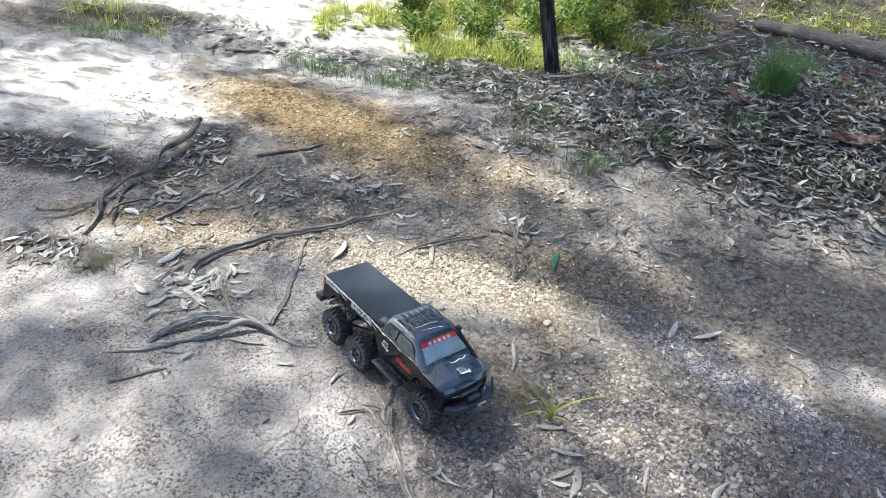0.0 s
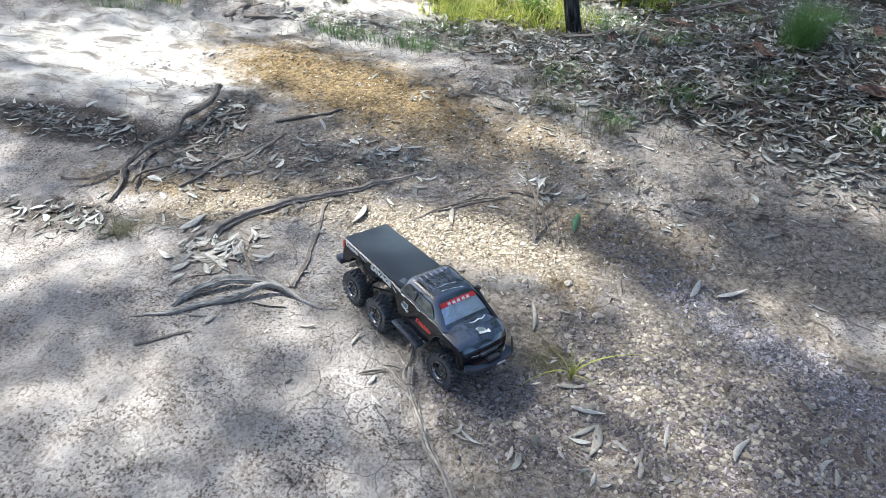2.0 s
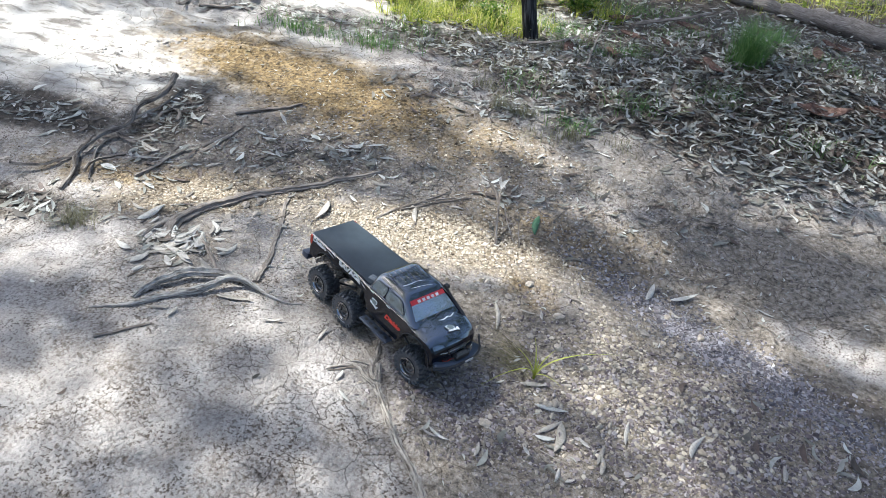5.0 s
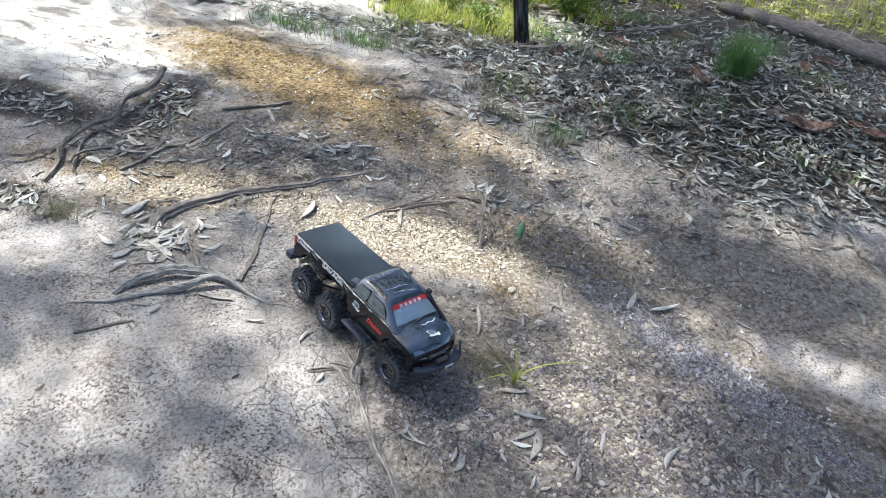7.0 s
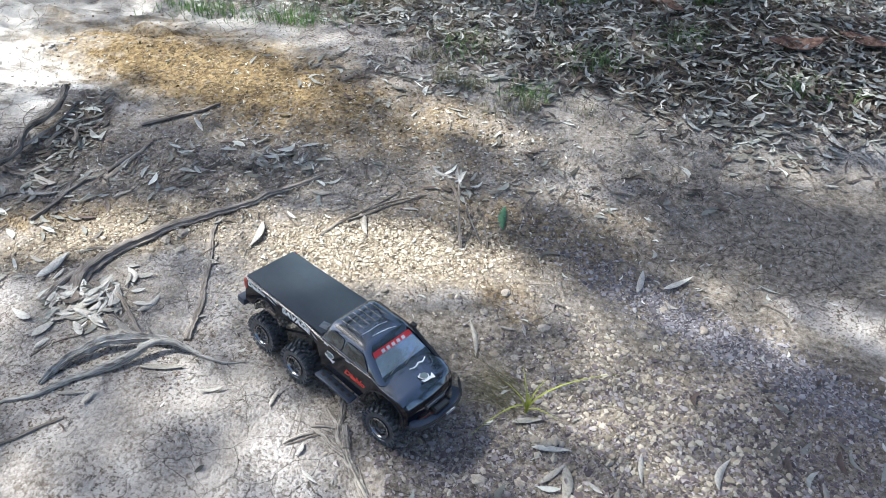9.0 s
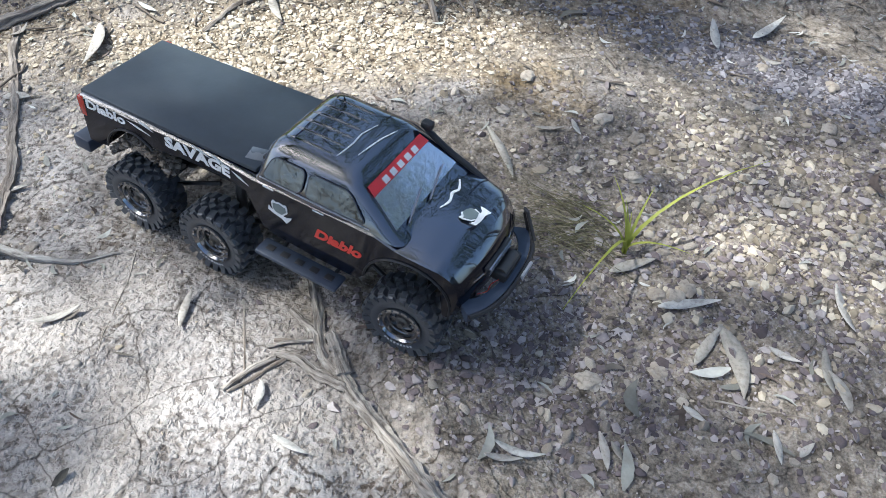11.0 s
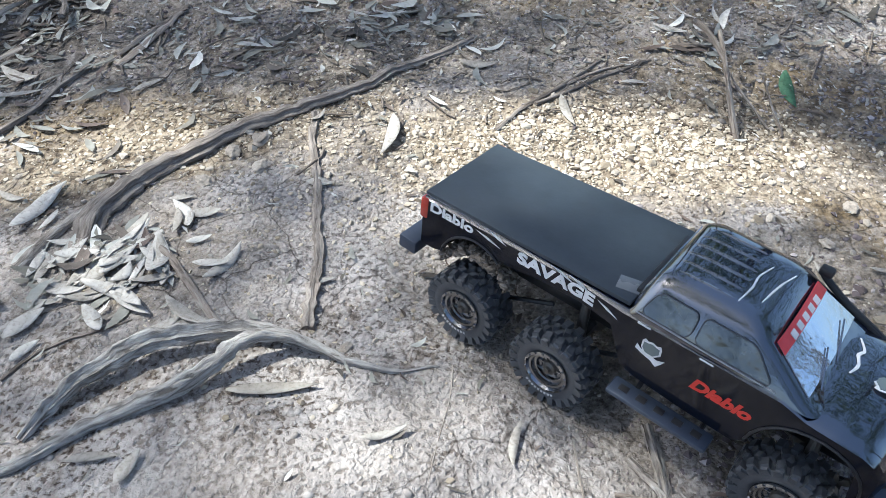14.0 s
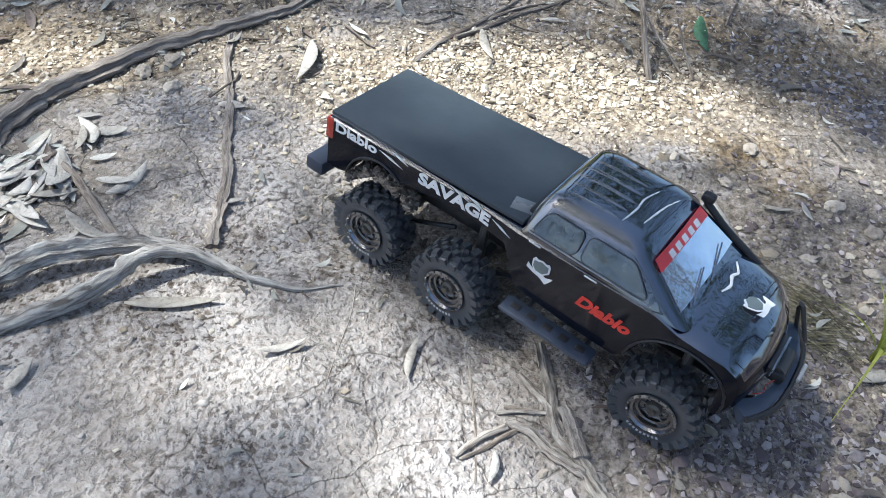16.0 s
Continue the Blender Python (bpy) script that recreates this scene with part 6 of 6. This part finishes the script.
def build_rim():
    bm = bmesh.new()
    lathe(bm, [(0.0245, -0.018), (0.0295, -0.0205), (0.0295, -0.0235), (0.0265, -0.0245), (0.0248, -0.0205), (0.0222, -0.0200), (0.0210, -0.0150), (0.0178, -0.0145), (0.0168, -0.0105), (0.0128, -0.0100), (0.0118, -0.0080), (0.0062, -0.0080), (0.006, -0.004), (0.0275, -0.004), (0.0285, 0.019), (0.026, 0.019)], 32)
    for k in range(8):
        m = pose(0, 0, 0, 0, 45 * k, 0) @ pose(0, -0.0108, 0.0120, 0, 0, 0)
        box(bm, (0, 0, 0), (0.0030, 0.003, 0.009), 0.0008, m)
    for k in range(16):
        m = pose(0, 0, 0, 0, 22.5 * k, 0) @ pose(0, -0.0243, 0.0281, 0, 0, 0)
        box(bm, (0, 0, 0), (0.0022, 0.0022, 0.0022), 0.0, m)
    me = bpy.data.meshes.new("rim")
    bm.to_mesh(me)
    bm.free()
    return me


def build_hub():
    bm = bmesh.new()
    lathe(bm, [(0.0005, -0.0215), (0.0042, -0.0215), (0.0046, -0.017), (0.0085, -0.015), (0.0105, -0.0105), (0.0005, -0.0105)], 14)
    me = bpy.data.meshes.new("hub_cap")
    bm.to_mesh(me)
    bm.free()
    return me


def build_wall_marks():
    """White marks round the lower side wall of a tyre, too small to read."""
    bm = bmesh.new()
    for start, n in ((150, 9),):
        for k in range(n):
            m = pose(0, 0, 0, 0, start + 7.5 * k, 0) @ pose(0, -0.0217, 0.0365, -4, 0, 0)
            box(bm, (0, 0, 0), (0.0028, 0.0006, 0.0034), 0.0, m)
    me = bpy.data.meshes.new("wall_marks")
    bm.to_mesh(me)
    bm.free()
    return me


TYRE, TREAD, RIM, CAP, MARKS = build_tyre(), build_tread(), build_rim(), build_hub(), build_wall_marks()


def wheel(x, y, s, z, toe=0.0, spin=0.0):
    ob = link_mesh("wheel", CAP.copy(), M_STEEL, truck, "knobbly tyre on a smoked chrome rim")
    ob.matrix_local = pose(x, s * y, z, 0, 0, (0 if s < 0 else 180) + toe) @ pose(0, 0, 0, 0, spin, 0) @ Matrix.Diagonal((0.945, 0.95, 0.945, 1.0))
    for name, me, mat in (("tyre", TYRE, M_RUBBER), ("tread", TREAD, M_RUBBER), ("rim", RIM, M_RIM), ("wall_marks", MARKS, M_TYREMARK)):
        piece = link_mesh(name, me.copy(), mat, ob, {"tyre": "black rubber tyre", "rim": "smoked chrome rim", "tread": "chunky rubber tread blocks"}.get(name, ""), 40)
        if name == "tread":
            tagged(piece, kind="stuff")


for k, (x, y, z) in enumerate(((0.2660, 0.0715, HUB), (0.0015, 0.0870, HUB), (-0.1300, 0.0785, HUB))):
    for s in (-1, 1):
        wheel(x, y, s, z, 4.0 * (k == 0), 6 * k + 40 * (s > 0))

# chassis: rails, axles, shafts, links, dampers, mud on the rear guard
for s in (-1, 1):
    bm = bmesh.new()
    box(bm, (0.045, s * 0.030, 0.094), (0.56, 0.005, 0.014), 0.001)
    part("chassis_rail", bm, M_PLASTIC, truck)
for x, z in ((0.2660, HUB), (0.0015, HUB), (-0.1300, HUB)):
    bm = bmesh.new()
    tube(bm, [(x, -0.070, z), (x, 0.070, z)], [0.0085, 0.0085], 10)
    axle = part("axle", bm, M_PLASTIC, truck)
    bm = bmesh.new()
    bmesh.ops.create_uvsphere(bm, u_segments=14, v_segments=10, radius=0.017)
    bmesh.ops.scale(bm, vec=(1.0, 1.2, 1.0), verts=bm.verts)
    bmesh.ops.translate(bm, vec=(x, 0.012, z), verts=bm.verts)
    part("differential", bm, M_STEEL, axle)
    for s in (-1, 1):
        bm = bmesh.new()
        tube(bm, [(x + 0.008, s * 0.050, z + 0.004), (x + 0.004, s * 0.048, z + 0.045), (x, s * 0.038, z + 0.085)], [0.0065, 0.0065, 0.004], 10)
        part("damper", bm, M_STEEL, truck)
        bm = bmesh.new()
        d = -0.1 if x > 0.2 else 0.09
        tube(bm, [(x, s * 0.050, z - 0.006), (x + d, s * 0.034, z + 0.026)], [0.003, 0.003], 6)
        part("link_arm", bm, M_PLASTIC, truck)
for a, b in (((0.0, 0.012, 0.055), (-0.14, 0.012, 0.055)), ((0.0, 0.012, 0.056), (0.12, 0.005, 0.085)), ((0.274, 0.012, 0.048), (0.14, 0.005, 0.085))):
    bm = bmesh.new()
    tube(bm, [a, b], [0.004, 0.004], 8)
    part("drive_shaft", bm, M_STEEL, truck)
bm = bmesh.new()
box(bm, (0.13, 0, 0.092), (0.075, 0.052, 0.026), 0.004)
part("gearbox", bm, M_PLASTIC, truck)
def mud_crust(s):
    """Crumbly dry mud piled in the arch over a rear wheel."""
    rng, heap = np.random.default_rng(15), Heap()
    for _ in range(420):
        a = radians(rng.uniform(38, 150))
        r = 0.0595 + abs(rng.normal(0, 0.0045))
        size = rng.uniform(0.0022, 0.0062)
        heap.add(stone_shape(rng, size) + np.array([-0.150 + r * math.cos(a), s * rng.uniform(0.052, 0.082), 0.050 + r * math.sin(a)]), ICO_F)
    return from_arrays("mud_crust", np.concatenate(heap.v).tolist(), heap.f, M_MUD, truck, "crumbly dry mud packed over the wheel", 30)


for s in (-1, 1):
    tagged(mud_crust(s), kind="stuff")

# winch bumper: a folded plate in front of the nose, with one hoop left on it
def plate_bumper():
    line = smooth_path([(0.344, -0.086, 0), (0.356, -0.066, 0), (0.3640, -0.036, 0), (0.3660, 0, 0), (0.3640, 0.036, 0), (0.356, 0.066, 0), (0.344, 0.086, 0)], 4)
    bm, rows = bmesh.new(), []
    for i, p in enumerate(line):
        d = (line[min(i + 1, len(line) - 1)] - line[max(i - 1, 0)]).normalized()
        out = Vector((d.y, -d.x, 0))
        wide = 0.012 + 0.010 * (abs(p.y) / 0.086) ** 3
        rows.append([bm.verts.new(p + out * u + Vector((0, 0, z))) for u, z in ((0.0, 0.1125), (-wide, 0.1145), (-wide, 0.1115), (-0.003, 0.0985), (0.0, 0.1))])
    for a, b in zip(rows, rows[1:]):
        for k in range(5):
            bm.faces.new((a[k], a[(k + 1) % 5], b[(k + 1) % 5], b[k]))
    bm.faces.new(rows[0][::-1])
    bm.faces.new(rows[-1])
    bmesh.ops.recalc_face_normals(bm, faces=bm.faces)
    return part("front_bumper", bm, M_STEP, truck, "blue-black plate bumper with one hoop", 30)


bull = plate_bumper()
bm = bmesh.new()
tube(bm, smooth_path([(0.3470, -0.0865, 0.111), (0.365, -0.052, 0.111), (0.3692, 0, 0.111), (0.365, 0.052, 0.111), (0.3470, 0.0865, 0.111)], 4), [0.0030] * 17, 6)
part("bumper_bar", bm, M_PLASTIC, bull, "thick black front edge")
bm = bmesh.new()
tube(bm, [(0.346, 0.083, 0.114), (0.337, 0.082, 0.138), (0.336, 0.081, 0.145), (0.340, 0.079, 0.144), (0.350, 0.074, 0.129), (0.361, 0.067, 0.114)], [0.0026] * 6, 8)
part("side_hoop", bm, M_PLASTIC, bull)
bm = bmesh.new()
box(bm, (0.350, 0.002, 0.120), (0.020, 0.050, 0.014), 0.004)
winch = part("winch", bm, M_PLASTIC, bull)
bm = bmesh.new()
tube(bm, [(0.350, -0.018, 0.1225), (0.350, 0.020, 0.1225)], [0.0085, 0.0085], 12)
part("winch_drum", bm, M_STEEL, winch)
bm = bmesh.new()
box(bm, (0.3725, 0.014, 0.1135), (0.004, 0.030, 0.0065), 0.001)
part("fairlead", bm, M_TRIM, winch, "pale fairlead")
bm = bmesh.new()
tube(bm, smooth_path([(0.340, -0.056, 0.1165), (0.348, -0.046, 0.1175), (0.347, -0.034, 0.1170), (0.352, -0.024, 0.119)], 4), [0.0006] * 13, 6)
part("winch_cable", bm, M_LAMPRED, winch, "thin red cable")
for s in (-1, 1):
    bm = bmesh.new()
    tube(bm, [(0.300, s * 0.058, 0.083), (0.322, s * 0.054, 0.092), (0.345, s * 0.048, 0.103)], [0.0062, 0.0058, 0.0055], 4, 0, 1, 0.4)
    arm = part("bumper_arm", bm, M_STEEL, bull, "drilled steel bumper arm")
    # holes: dark plugs stand for the shade inside them
    for k in range(4):
        bm = bmesh.new()
        tube(bm, [(0.306 + 0.009 * k, s * 0.0570 - s * 0.0018 * k, 0.0862 + 0.0036 * k), (0.306 + 0.009 * k, s * 0.0570 - s * 0.0018 * k, 0.0905 + 0.0036 * k)], [0.0021, 0.0021], 8)
        part("bolt_hole", bm, M_PLASTIC, arm)
# bright strip that also stands for the highlight on the nose crease
bm = bmesh.new()
tube(bm, smooth_path([(0.3275, -0.0695, 0.1385), (0.3345, -0.050, 0.138), (0.3400, -0.024, 0.1375), (0.3425, 0, 0.137), (0.3400, 0.024, 0.1375), (0.3345, 0.050, 0.138), (0.3275, 0.0695, 0.1385)], 3), [0.0014] * 19, 6)
part("nose_trim", bm, M_RIM, truck, "thin chrome strip under the headlamps")

for ob in [bull] + list(bull.children_recursive):
    for v in ob.data.vertices:
        v.co.y += 0.009 - 0.006 * max(0.0, v.co.y / 0.086)


def settle(p):
    """The painted body sits a little nose-down on its springs; the bed is shorter and slimmer than the cab."""
    x, y, z = p
    if x < 0.06:
        y *= 1 - 0.08 * min(1.0, (0.06 - x) / 0.06)
        x = 0.062 + (x - 0.06) * 0.915
    c, q = math.cos(radians(1.3)), math.sin(radians(1.3))
    dx, dz = x - 0.12, z - 0.17
    return 0.12 + dx * c + dz * q, y, 0.17 - dx * q + dz * c


for ob in truck.children_recursive:
    under = ob.name.split(".")[0] in ("axle", "differential", "damper", "link_arm", "drive_shaft", "gearbox", "chassis_rail")
    if under or ob.name.startswith("wheel") or ob.parent.name.startswith("wheel"):
        continue
    for v in ob.data.vertices:
        v.co = settle(v.co)
